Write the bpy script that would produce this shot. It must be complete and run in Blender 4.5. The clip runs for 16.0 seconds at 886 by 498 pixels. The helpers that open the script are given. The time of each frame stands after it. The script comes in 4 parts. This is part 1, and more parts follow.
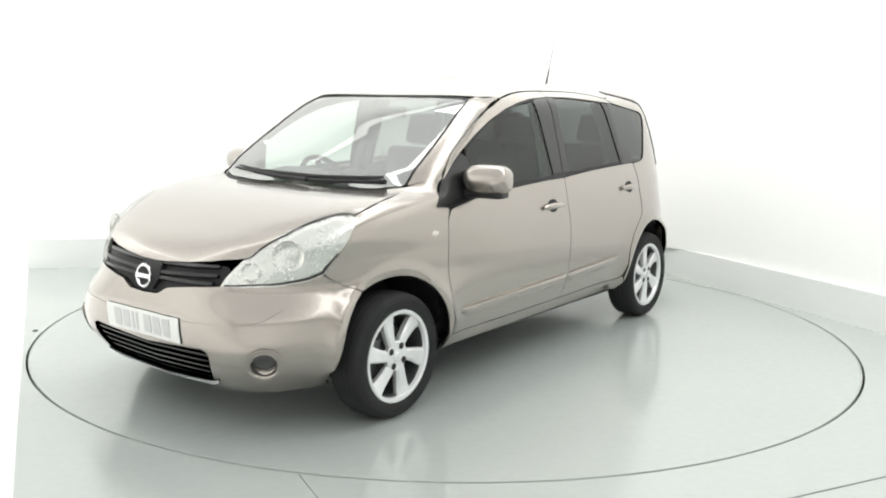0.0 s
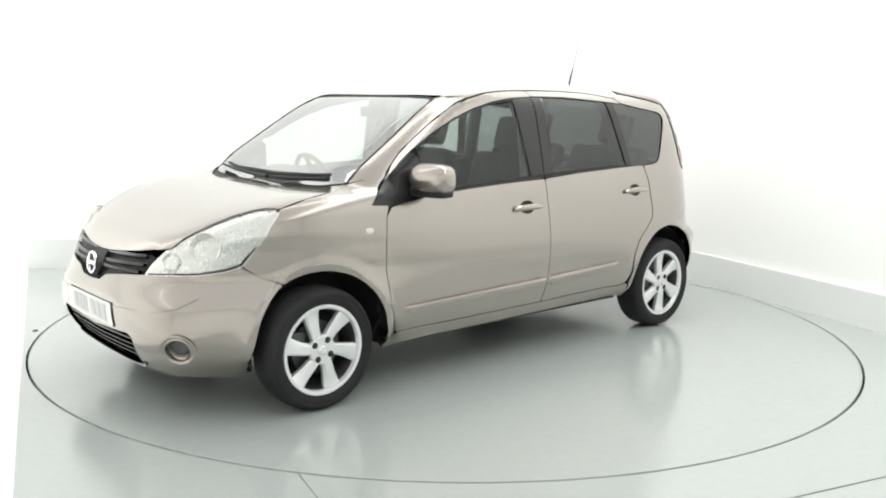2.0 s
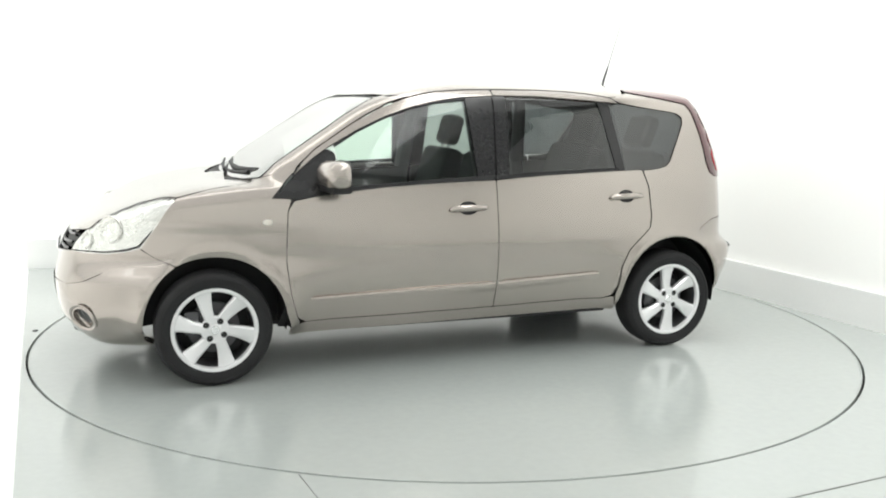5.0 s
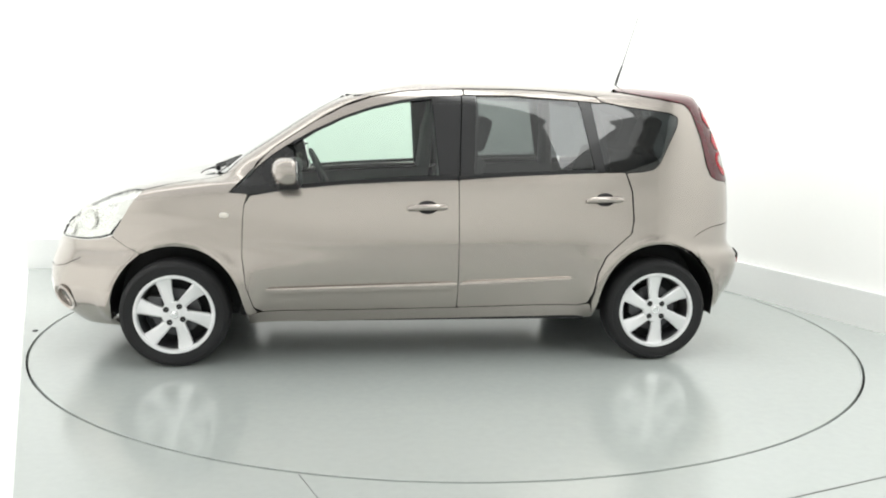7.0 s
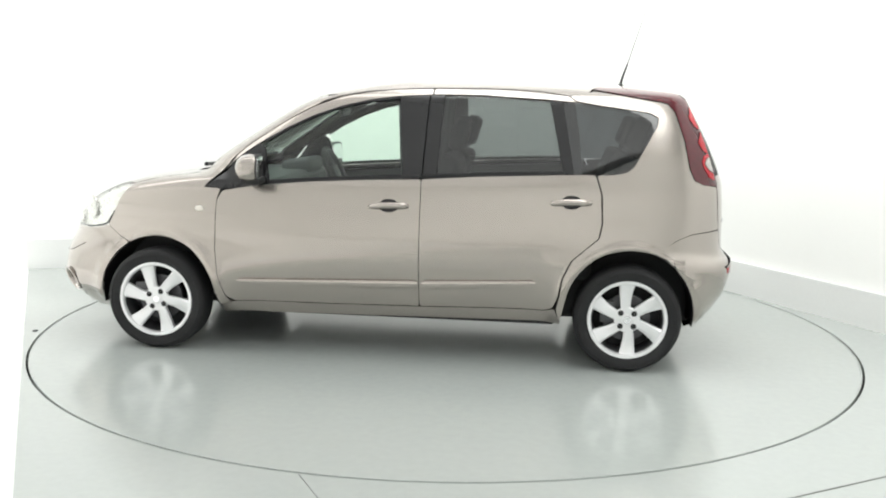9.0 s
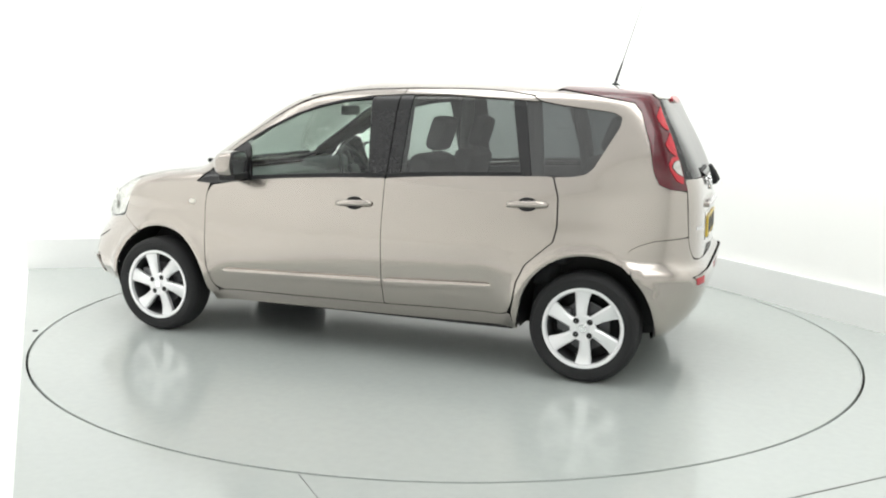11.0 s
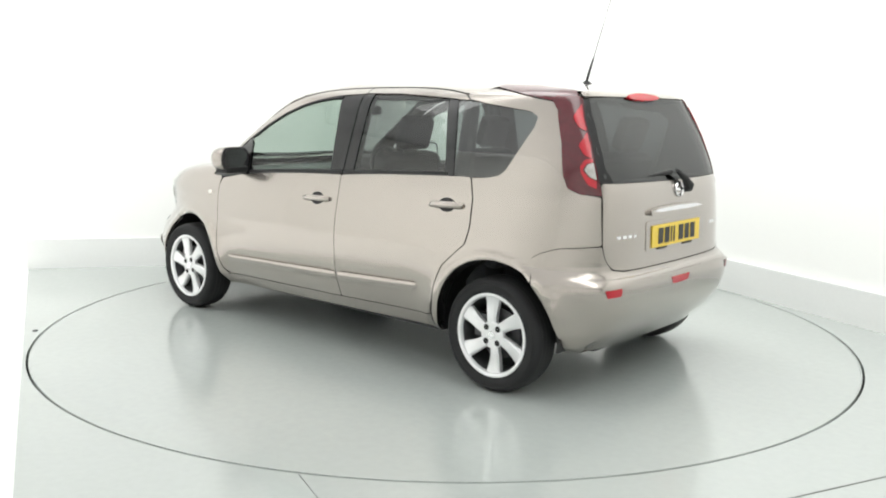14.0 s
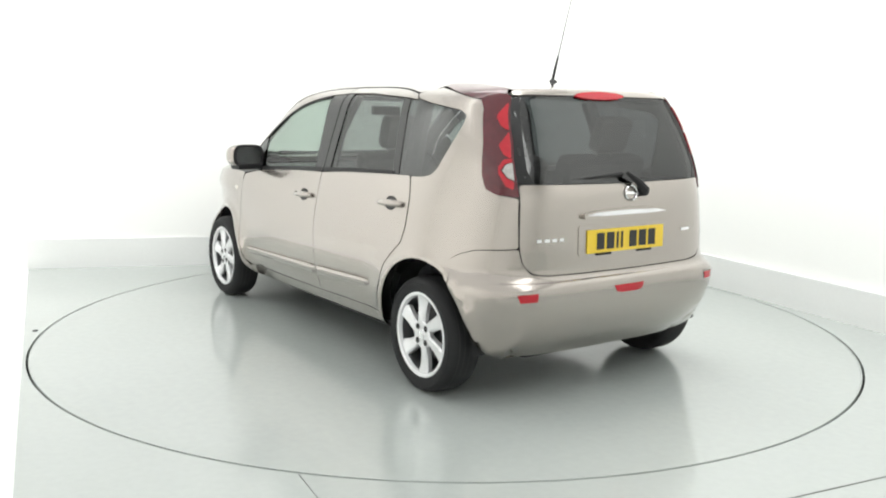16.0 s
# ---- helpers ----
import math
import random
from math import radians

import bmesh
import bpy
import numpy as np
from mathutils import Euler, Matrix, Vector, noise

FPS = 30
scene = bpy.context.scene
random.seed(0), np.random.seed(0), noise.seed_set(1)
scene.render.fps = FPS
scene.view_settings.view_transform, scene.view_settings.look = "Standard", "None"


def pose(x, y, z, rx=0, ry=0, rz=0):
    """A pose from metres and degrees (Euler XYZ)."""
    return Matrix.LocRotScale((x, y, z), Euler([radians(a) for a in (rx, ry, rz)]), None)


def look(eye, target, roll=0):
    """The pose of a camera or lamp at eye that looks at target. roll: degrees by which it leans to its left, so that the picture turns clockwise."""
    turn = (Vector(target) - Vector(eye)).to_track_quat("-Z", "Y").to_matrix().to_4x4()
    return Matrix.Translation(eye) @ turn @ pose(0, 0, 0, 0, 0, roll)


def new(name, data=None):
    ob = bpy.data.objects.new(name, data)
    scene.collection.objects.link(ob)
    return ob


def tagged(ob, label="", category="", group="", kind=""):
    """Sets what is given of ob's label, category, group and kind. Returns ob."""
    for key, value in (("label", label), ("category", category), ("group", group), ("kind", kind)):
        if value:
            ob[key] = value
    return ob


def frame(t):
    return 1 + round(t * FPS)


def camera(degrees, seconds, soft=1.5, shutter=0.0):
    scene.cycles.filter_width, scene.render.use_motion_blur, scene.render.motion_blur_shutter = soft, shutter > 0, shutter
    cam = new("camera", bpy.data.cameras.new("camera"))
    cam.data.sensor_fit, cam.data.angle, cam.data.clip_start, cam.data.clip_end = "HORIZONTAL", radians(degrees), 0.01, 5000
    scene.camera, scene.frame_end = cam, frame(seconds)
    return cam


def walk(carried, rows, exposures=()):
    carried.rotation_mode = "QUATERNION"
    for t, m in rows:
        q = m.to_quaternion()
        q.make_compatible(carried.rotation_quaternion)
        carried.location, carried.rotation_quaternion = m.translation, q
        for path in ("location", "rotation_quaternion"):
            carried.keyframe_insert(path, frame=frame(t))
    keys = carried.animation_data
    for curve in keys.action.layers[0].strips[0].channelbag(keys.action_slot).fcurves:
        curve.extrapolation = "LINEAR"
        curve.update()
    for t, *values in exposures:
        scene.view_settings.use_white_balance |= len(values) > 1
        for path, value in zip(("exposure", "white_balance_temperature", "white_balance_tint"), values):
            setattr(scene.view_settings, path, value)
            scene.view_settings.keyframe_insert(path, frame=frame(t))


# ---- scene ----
from mathutils.geometry import delaunay_2d_cdt

# ---------------------------------------------------------------- camera
cam = camera(53.13, 16.0, soft=2.0)
EYE = pose(0.0, -5.634, 1.405, 80.761, -1.029, 0.415)
walk(cam, [(0, EYE), (16, EYE)], exposures=((0, 0.0), (16, 0.0)))

# ---------------------------------------------------------------- light
world = bpy.data.worlds.new("studio_world")
scene.world = world
world.use_nodes = True
world.node_tree.nodes["Background"].inputs[0].default_value = (1, 1, 0.98, 1)
world.node_tree.nodes["Background"].inputs[1].default_value = 0.04


def area_lamp(name, eye, target, sx, sy, power, colour=(0.985, 1, 0.98)):
    data = bpy.data.lights.new(name, "AREA")
    data.shape, data.size, data.size_y, data.energy, data.color = "RECTANGLE", sx, sy, power, colour
    ob = new(name, data)
    ob.matrix_world = look(eye, target)
    return ob


overhead = area_lamp("overhead_softbox_lamp", (-2.0, -3.2, 4.15), (-2.0, -3.19, 0), 10.4, 9.6, 232)
overhead.matrix_world = pose(-2.0, -3.2, 4.15, 0, 0, 16.5)
area_lamp("back_wall_wash_lamp", (-1.9, -0.4, 3.9), (-2.6, 3.4, 0.5), 7.0, 1.6, 80)
area_lamp("right_wall_wash_lamp", (1.4, -1.8, 3.9), (4.0, -0.4, 0.5), 7.0, 1.6, 120)
area_lamp("left_wall_wash_lamp", (-4.4, -2.0, 3.9), (-7.4, -3.0, 0.6), 7.0, 1.6, 150)

# unseen fill, added to brighten the wall that the car's side reflects
area_lamp("added_front_wall_fill_lamp", (0.9, -5.9, 3.9), (1.4, -7.8, 1.2), 7.0, 1.2, 85)

# ---------------------------------------------------------------- materials


def mat(name, colour, rough=0.5, metal=0.0, coat=0.0, grain=0.0, scale=60.0, bump=0.0, vary=0.0, vary_scale=2.0, emit=0.0, coat_rough=0.03, spec=0.5):
    """Principled surface with variation at two scales: broad mottling and fine grain."""
    m = bpy.data.materials.new(name)
    m.use_nodes = True
    t, b = m.node_tree, m.node_tree.nodes["Principled BSDF"]
    b.inputs["Base Color"].default_value = (*colour, 1)
    b.inputs["Roughness"].default_value, b.inputs["Metallic"].default_value = rough, metal
    b.inputs["Coat Weight"].default_value, b.inputs["Coat Roughness"].default_value = coat, coat_rough
    b.inputs["Specular IOR Level"].default_value = spec
    if emit:
        b.inputs["Emission Color"].default_value, b.inputs["Emission Strength"].default_value = (*colour, 1), emit
    co = t.nodes.new("ShaderNodeTexCoord")
    if vary or grain:
        broad, fine = t.nodes.new("ShaderNodeTexNoise"), t.nodes.new("ShaderNodeTexNoise")
        broad.inputs["Scale"].default_value, fine.inputs["Scale"].default_value = vary_scale, scale
        broad.inputs["Detail"].default_value = fine.inputs["Detail"].default_value = 4
        for n in (broad, fine):
            t.links.new(co.outputs["Object"], n.inputs["Vector"])
        total = t.nodes.new("ShaderNodeMath")
        total.operation = "MULTIPLY_ADD"
        t.links.new(broad.outputs[0], total.inputs[0])
        total.inputs[1].default_value = vary
        small = t.nodes.new("ShaderNodeMath")
        small.operation = "MULTIPLY_ADD"
        t.links.new(fine.outputs[0], small.inputs[0])
        small.inputs[1].default_value, small.inputs[2].default_value = grain, 1 - (vary + grain) / 2
        t.links.new(small.outputs[0], total.inputs[2])
        mul = t.nodes.new("ShaderNodeMix")
        mul.data_type, mul.blend_type = "RGBA", "MULTIPLY"
        mul.inputs[0].default_value = 1
        mul.inputs[6].default_value = (*colour, 1)
        t.links.new(total.outputs[0], mul.inputs[7])
        t.links.new(mul.outputs[2], b.inputs["Base Color"])
        rr = t.nodes.new("ShaderNodeMath")
        rr.operation = "MULTIPLY"
        rr.inputs[1].default_value = rough
        t.links.new(total.outputs[0], rr.inputs[0])
        t.links.new(rr.outputs[0], b.inputs["Roughness"])
        if bump:
            bp = t.nodes.new("ShaderNodeBump")
            bp.inputs["Strength"].default_value, bp.inputs["Distance"].default_value = bump, 0.004
            t.links.new(fine.outputs[0], bp.inputs["Height"])
            t.links.new(bp.outputs[0], b.inputs["Normal"])
    return m


def glass(name, tint, rough=0.0, base=0.045):
    """Thin automotive glass: a tinted clear pane with a mirror gloss by Fresnel."""
    m = bpy.data.materials.new(name)
    m.use_nodes = True
    t = m.node_tree
    t.nodes.remove(t.nodes["Principled BSDF"])
    clear, gloss, mix, fr = [t.nodes.new(k) for k in ("ShaderNodeBsdfTransparent", "ShaderNodeBsdfGlossy", "ShaderNodeMixShader", "ShaderNodeLayerWeight")]
    clear.inputs[0].default_value = (*tint, 1)
    gloss.inputs["Roughness"].default_value = rough
    power, gain = t.nodes.new("ShaderNodeMath"), t.nodes.new("ShaderNodeMath")
    power.operation, gain.operation = "POWER", "MULTIPLY_ADD"
    power.inputs[1].default_value, gain.inputs[1].default_value, gain.inputs[2].default_value = 5, 0.92, base
    t.links.new(fr.outputs["Facing"], power.inputs[0])
    t.links.new(power.outputs[0], gain.inputs[0])
    t.links.new(gain.outputs[0], mix.inputs[0])
    t.links.new(clear.outputs[0], mix.inputs[1])
    t.links.new(gloss.outputs[0], mix.inputs[2])
    t.links.new(mix.outputs[0], t.nodes["Material Output"].inputs[0])
    return m


PAINT = mat("beige_metallic_paint", (0.402, 0.363, 0.331), 0.25, 0.92, 1.0, grain=0.06, scale=900, vary=0.05, vary_scale=1.6)
BLACK = mat("black_plastic", (0.012, 0.012, 0.013), 0.5, grain=0.3, scale=300, vary=0.2, spec=0.35)
GLOSSBLACK = mat("gloss_black_trim", (0.014, 0.014, 0.015), 0.22, coat=0.2, spec=0.4, grain=0.1, scale=80, vary=0.1)
RUBBER = mat("tyre_rubber", (0.020, 0.020, 0.021), 0.72, spec=0.3, grain=0.35, scale=220, bump=0.15, vary=0.3, vary_scale=7)
ALLOY = mat("silver_alloy", (0.80, 0.80, 0.81), 0.30, 0.4, 0.6, grain=0.08, scale=200, vary=0.08, vary_scale=6)
CHROME = mat("chrome", (0.88, 0.88, 0.89), 0.08, 1.0, grain=0.03, scale=90, vary=0.04)
DARKMETAL = mat("brake_metal", (0.11, 0.11, 0.115), 0.5, 0.7, grain=0.4, scale=90, vary=0.3, vary_scale=9)
CLOTH = mat("dark_seat_cloth", (0.040, 0.042, 0.045), 0.9, grain=0.5, scale=420, bump=0.3, vary=0.2)
DASH = mat("grey_dashboard_plastic", (0.10, 0.105, 0.108), 0.6, grain=0.3, scale=300, bump=0.15, vary=0.15)
LINING = mat("pale_headlining", (0.42, 0.42, 0.40), 0.9, grain=0.2, scale=300, vary=0.1)
CLEAR = glass("green_tinted_glass", (0.82, 0.93, 0.865), base=0.06)
PRIVACY = glass("privacy_glass", (0.40, 0.43, 0.425), base=0.09)
REARGLASS = glass("dark_rear_glass", (0.13, 0.145, 0.15), base=0.09)
LENS = glass("clear_lamp_lens", (0.95, 0.96, 0.96))
RED = mat("dark_red_lamp_lens", (0.085, 0.006, 0.012), 0.16, coat=0.5, grain=0.5, scale=38, vary=0.5, vary_scale=9)
BRIGHTRED = mat("bright_red_lamp_lens", (0.46, 0.008, 0.020), 0.22, coat=0.25, grain=0.3, scale=60, vary=0.2, vary_scale=12)
REFLECTOR = mat("lamp_reflector", (0.80, 0.79, 0.755), 0.27, 0.85, bump=0.5, grain=0.1, scale=70, vary=0.12, vary_scale=14)
PALELENS = mat("pale_reversing_lens", (0.46, 0.44, 0.42), 0.18, 0.3, 0.8, grain=0.6, scale=120, vary=0.5, vary_scale=30)
SCREEN = glass("windscreen_glass", (0.84, 0.94, 0.88), base=0.48)
QUARTER = glass("quarter_privacy_glass", (0.20, 0.22, 0.225), base=0.12)
JOINT = mat("floor_joint_filler", (0.20, 0.21, 0.20), 0.6, grain=0.2, scale=60, vary=0.2)
YELLOW = mat("yellow_plate", (0.80, 0.56, 0.03), 0.35, coat=0.3, grain=0.08, scale=90, vary=0.06)
WHITE = mat("white_plate", (0.82, 0.82, 0.80), 0.35, coat=0.3, grain=0.06, scale=90, vary=0.05)
INK = mat("plate_ink", (0.02, 0.02, 0.02), 0.5, grain=0.1, scale=90, vary=0.1)
# ink lightened to grey: the glare on the front plate is in its colour
GREYINK = mat("overexposed_plate_ink", (0.60, 0.60, 0.60), 0.5, grain=0.1, scale=90, vary=0.1)
AMBER = mat("repeater_lens", (0.74, 0.70, 0.63), 0.15, coat=1.0, grain=0.1, scale=90, vary=0.1)
FLOOR = mat("grey_floor_paint", (0.465, 0.497, 0.480), 0.17, coat=0.35, grain=0.10, scale=26, vary=0.10, vary_scale=0.9, coat_rough=0.12)
DISC = mat("turntable_floor_paint", (0.458, 0.490, 0.472), 0.21, coat=0.40, grain=0.10, scale=22, vary=0.10, vary_scale=0.8, coat_rough=0.10)
SKIRT = mat("pale_grey_wall_paint", (0.80, 0.81, 0.80), 0.30, grain=0.05, scale=50, vary=0.06)
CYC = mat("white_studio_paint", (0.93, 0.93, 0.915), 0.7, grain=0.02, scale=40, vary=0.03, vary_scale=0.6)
REARWALL = mat("pale_wall_paint", (0.86, 0.86, 0.85), 0.7, grain=0.04, scale=40, vary=0.06, vary_scale=0.7)
CEILING = mat("grey_ceiling_paint", (0.30, 0.30, 0.30), 0.8, grain=0.04, scale=40, vary=0.06)
PIT = mat("dark_gap", (0.03, 0.03, 0.03), 0.9, grain=0.3, scale=50, vary=0.2)

# ---------------------------------------------------------------- mesh helpers


def mesh_object(name, verts, faces, material, parent=None, label="", smooth=False, normals=None):
    me = bpy.data.meshes.new(name)
    me.from_pydata([tuple(v) for v in verts], [], [tuple(f) for f in faces])
    me.materials.append(material)
    if smooth:
        me.polygons.foreach_set("use_smooth", [True] * len(me.polygons))
    if normals is not None:
        me.normals_split_custom_set_from_vertices([tuple(n) for n in normals])
    me.update()
    ob = new(name, me)
    if parent:
        ob.parent = parent
    if label:
        ob["label"] = label
    return ob


def part(name, bm, material, parent, label="", smooth=35):
    me = bpy.data.meshes.new(name)
    bmesh.ops.recalc_face_normals(bm, faces=bm.faces)
    if smooth:
        for f in bm.faces:
            f.smooth = True
        for e in bm.edges:
            if len(e.link_faces) == 2 and e.calc_face_angle(0) > radians(smooth):
                e.smooth = False
    bm.to_mesh(me)
    bm.free()
    me.materials.append(material)
    ob = new(name, me)
    if parent:
        ob.parent = parent
    if label:
        ob["label"] = label
    return ob


def box(size, at=(0, 0, 0), bevel=0.0, turn=None, segments=2):
    bm = bmesh.new()
    bmesh.ops.create_cube(bm, size=1)
    bmesh.ops.scale(bm, vec=size, verts=bm.verts)
    if bevel:
        bmesh.ops.bevel(bm, geom=bm.edges[:], offset=bevel, segments=segments, affect="EDGES", profile=0.6)
    bmesh.ops.transform(bm, matrix=Matrix.Translation(at) @ (turn or Matrix()), verts=bm.verts)
    return bm


def pad(width, height, thick, r, x):
    """A flat pad with round corners, facing along x."""
    ring = rounded([(-width / 2, -height / 2), (width / 2, -height / 2), (width / 2, height / 2), (-width / 2, height / 2)], r)
    bm = bmesh.new()
    low, high = ([bm.verts.new((x + d, a, b)) for a, b in ring] for d in (-thick / 2, thick / 2))
    bm.faces.new(low)
    bm.faces.new(high)
    for k in range(len(ring)):
        j = (k + 1) % len(ring)
        bm.faces.new((low[k], low[j], high[j], high[k]))
    return bm


def lathe(profile, steps=56, axis="y", at=(0, 0, 0)):
    """Turn a profile of (radius, along) round an axis."""
    bm = bmesh.new()
    rings = []
    for r, a in profile:
        ring = []
        for k in range(steps):
            c, s = math.cos(2 * math.pi * k / steps) * r, math.sin(2 * math.pi * k / steps) * r
            p = {"y": (c, a, s), "z": (c, s, a), "x": (a, c, s)}[axis]
            ring.append(bm.verts.new((p[0] + at[0], p[1] + at[1], p[2] + at[2])))
        rings.append(ring)
    for r0, r1 in zip(rings, rings[1:]):
        for k in range(steps):
            bm.faces.new((r0[k], r0[(k + 1) % steps], r1[(k + 1) % steps], r1[k]))
    return bm


def tube(points, radius, sides=10):
    """A bent round bar through points; radius may be one number or one for each point."""
    pts = [Vector(p) for p in points]
    rad = radius if isinstance(radius, (list, tuple)) else [radius] * len(pts)
    bm = bmesh.new()
    rings = []
    for i, p in enumerate(pts):
        d = (pts[min(i + 1, len(pts) - 1)] - pts[max(i - 1, 0)]).normalized()
        q = d.to_track_quat("Z", "Y")
        rings.append([bm.verts.new(p + q @ Vector((math.cos(2 * math.pi * k / sides) * rad[i], math.sin(2 * math.pi * k / sides) * rad[i], 0))) for k in range(sides)])
    for a, b in zip(rings, rings[1:]):
        for k in range(sides):
            bm.faces.new((a[k], a[(k + 1) % sides], b[(k + 1) % sides], b[k]))
    bm.faces.new(rings[0])
    bm.faces.new(rings[-1])
    return bm


def rounded(points, r=0.02, closed=True):
    """Fillet the corners of an outline."""
    pts = [np.array(p, float) for p in points]
    out = []
    for i, p in enumerate(pts):
        a, b = pts[i - 1], pts[(i + 1) % len(pts)]
        la, lb = np.linalg.norm(a - p), np.linalg.norm(b - p)
        da, db = (a - p) / max(la, 1e-9), (b - p) / max(lb, 1e-9)
        ra, rb = min(r, la * 0.45), min(r, lb * 0.45)
        for k in np.linspace(0, 1, 5):
            out.append((1 - k) ** 2 * (p + da * ra) + 2 * k * (1 - k) * p + k * k * (p + db * rb))
    return np.array(out)


def dense(points, step):
    out = []
    for a, b in zip(points, np.roll(points, -1, 0)):
        n = max(1, int(math.ceil(np.linalg.norm(b - a) / step)))
        out += [a + (b - a) * k / n for k in range(n)]
    return np.array([p for i, p in enumerate(out) if np.linalg.norm(p - out[i - 1]) > 1e-4])


def inside(poly, pts):
    x, y = pts[:, 0], pts[:, 1]
    hit = np.zeros(len(pts), bool)
    for a, b in zip(poly, np.roll(poly, -1, 0)):
        cross = (a[1] > y) != (b[1] > y)
        with np.errstate(divide="ignore", invalid="ignore"):
            hit ^= cross & (x < (b[0] - a[0]) * (y - a[1]) / (b[1] - a[1]) + a[0])
    return hit


def fill(outline, holes, step):
    """Triangles that fill an outline with holes: points, triangles and the rings of the border."""
    loops = [dense(o, step) for o in (outline, *holes)]
    lo, hi = loops[0].min(0), loops[0].max(0)
    g = np.stack(np.meshgrid(np.arange(lo[0], hi[0], step), np.arange(lo[1], hi[1], step)), -1).reshape(-1, 2)
    keep = inside(loops[0], g)
    for h in loops[1:]:
        keep &= ~inside(h, g)
    g = g[keep]
    border = np.concatenate(loops)
    if len(g):
        g = g[np.array([np.min(np.sum((border - p) ** 2, 1)) > (0.45 * step) ** 2 for p in g])]
    pts = np.concatenate([border, g]) if len(g) else border
    edges, rings, n = [], [], 0
    for l in loops:
        ring = list(range(n, n + len(l)))
        rings.append(ring)
        edges += [(ring[k], ring[(k + 1) % len(ring)]) for k in range(len(ring))]
        n += len(l)
    v, _, f, orig, _, _ = delaunay_2d_cdt([Vector(p) for p in pts], edges, [], 0, 1e-7)
    where = {o: i for i, os in enumerate(orig) for o in os}
    v = np.array([tuple(p) for p in v])
    f = np.array([tuple(t) for t in f])
    c = v[f].mean(1)
    keep = inside(loops[0], c)
    for h in loops[1:]:
        keep &= ~inside(h, c)
    return v, f[keep], [[where[k] for k in r] for r in rings]


# ---------------------------------------------------------------- studio


def flat_sheet(name, outline, holes, z, thick, material, step=0.5, label="", kind="structure", category=""):
    v, f, rings = fill(np.array(outline, float), holes, step)
    n = len(v)
    verts = [(x, y, z) for x, y in v] + [(x, y, z - thick) for x, y in v]
    a, b, c = (v[f[:, k]] for k in range(3))
    up = (b[:, 0] - a[:, 0]) * (c[:, 1] - a[:, 1]) - (b[:, 1] - a[:, 1]) * (c[:, 0] - a[:, 0]) > 0
    faces = [tuple(t) if u else tuple(t[::-1]) for t, u in zip(f, up)]
    faces += [tuple(k + n for k in t[::-1]) for t in faces]
    for r in rings:
        faces += [(r[k], r[(k + 1) % len(r)], r[(k + 1) % len(r)] + n, r[k] + n) for k in range(len(r))]
    return tagged(mesh_object(name, verts, faces, material), label, category, kind=kind)


def ring_points(r, n=160):
    a = np.linspace(0, 2 * np.pi, n, endpoint=False)
    return np.stack([r * np.cos(a), r * np.sin(a)], 1)


DISC_R = 2.472
BACK = Vector((0.9588, 0.2841))      # along the back wall
SIDE = Vector((0.4315, -0.9021))     # along the side walls, towards the camera
LEFT_CORNER = Vector((-3.47, 1.56))
RIGHT_CORNER = Vector((1.46, 2.79))
near_l, near_r = LEFT_CORNER + Vector((0.416, -0.909)) * 10.4, RIGHT_CORNER + SIDE * 11.0
flat_sheet("floor", [LEFT_CORNER, near_l, near_r, RIGHT_CORNER], [ring_points(DISC_R + 0.013)], 0.0, 0.05, FLOOR, 0.6,
           "pale grey-green glossy painted studio floor round the turntable", category="floor")
flat_sheet("ground", [(-14, -14), (14, -14), (14, 14), (-14, 14)], [], -0.06, 0.05, PIT, 4, "dark sub-floor below the turntable gap", category="floor")
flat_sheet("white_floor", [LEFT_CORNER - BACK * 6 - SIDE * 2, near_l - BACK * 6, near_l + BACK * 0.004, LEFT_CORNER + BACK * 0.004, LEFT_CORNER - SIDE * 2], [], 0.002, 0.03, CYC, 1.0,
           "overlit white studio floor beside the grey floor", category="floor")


def upright(name, a, b, z0, z1, thick, material, label, category="wall"):
    """A wall from a to b, its thickness to the left of that way."""
    d = (b - a).normalized()
    n = Vector((-d.y, d.x)) * thick
    ring = [a, b, b + n, a + n]
    verts = [(p.x, p.y, z) for z in (z0, z1) for p in ring]
    faces = [(0, 1, 5, 4), (1, 2, 6, 5), (2, 3, 7, 6), (3, 0, 4, 7), (4, 5, 6, 7), (3, 2, 1, 0)]
    return tagged(mesh_object(name, verts, faces, material), label, category, kind="structure")


NORTH = Vector((-BACK.y, BACK.x))
EAST = Vector((-SIDE.y, SIDE.x))
upright("baseboard", LEFT_CORNER, RIGHT_CORNER - BACK * 0.0, 0.0, 0.245, 0.3, SKIRT, "low pale grey painted band along the back wall", "baseboard")
upright("baseboard_side", RIGHT_CORNER, near_r, 0.0, 0.245, 0.3, SKIRT, "low pale grey painted band along the side wall", "baseboard")
upright("wall_north_west", LEFT_CORNER - BACK * 8 + NORTH * 0.05, LEFT_CORNER + NORTH * 0.05, 0.0, 4.4, 0.2, CYC, "brightly lit seamless white studio wall")
upright("wall_north", LEFT_CORNER + NORTH * 0.05, RIGHT_CORNER - BACK * 1.7 + NORTH * 0.05, 0.245, 4.4, 0.2, CYC, "brightly lit seamless white studio wall")


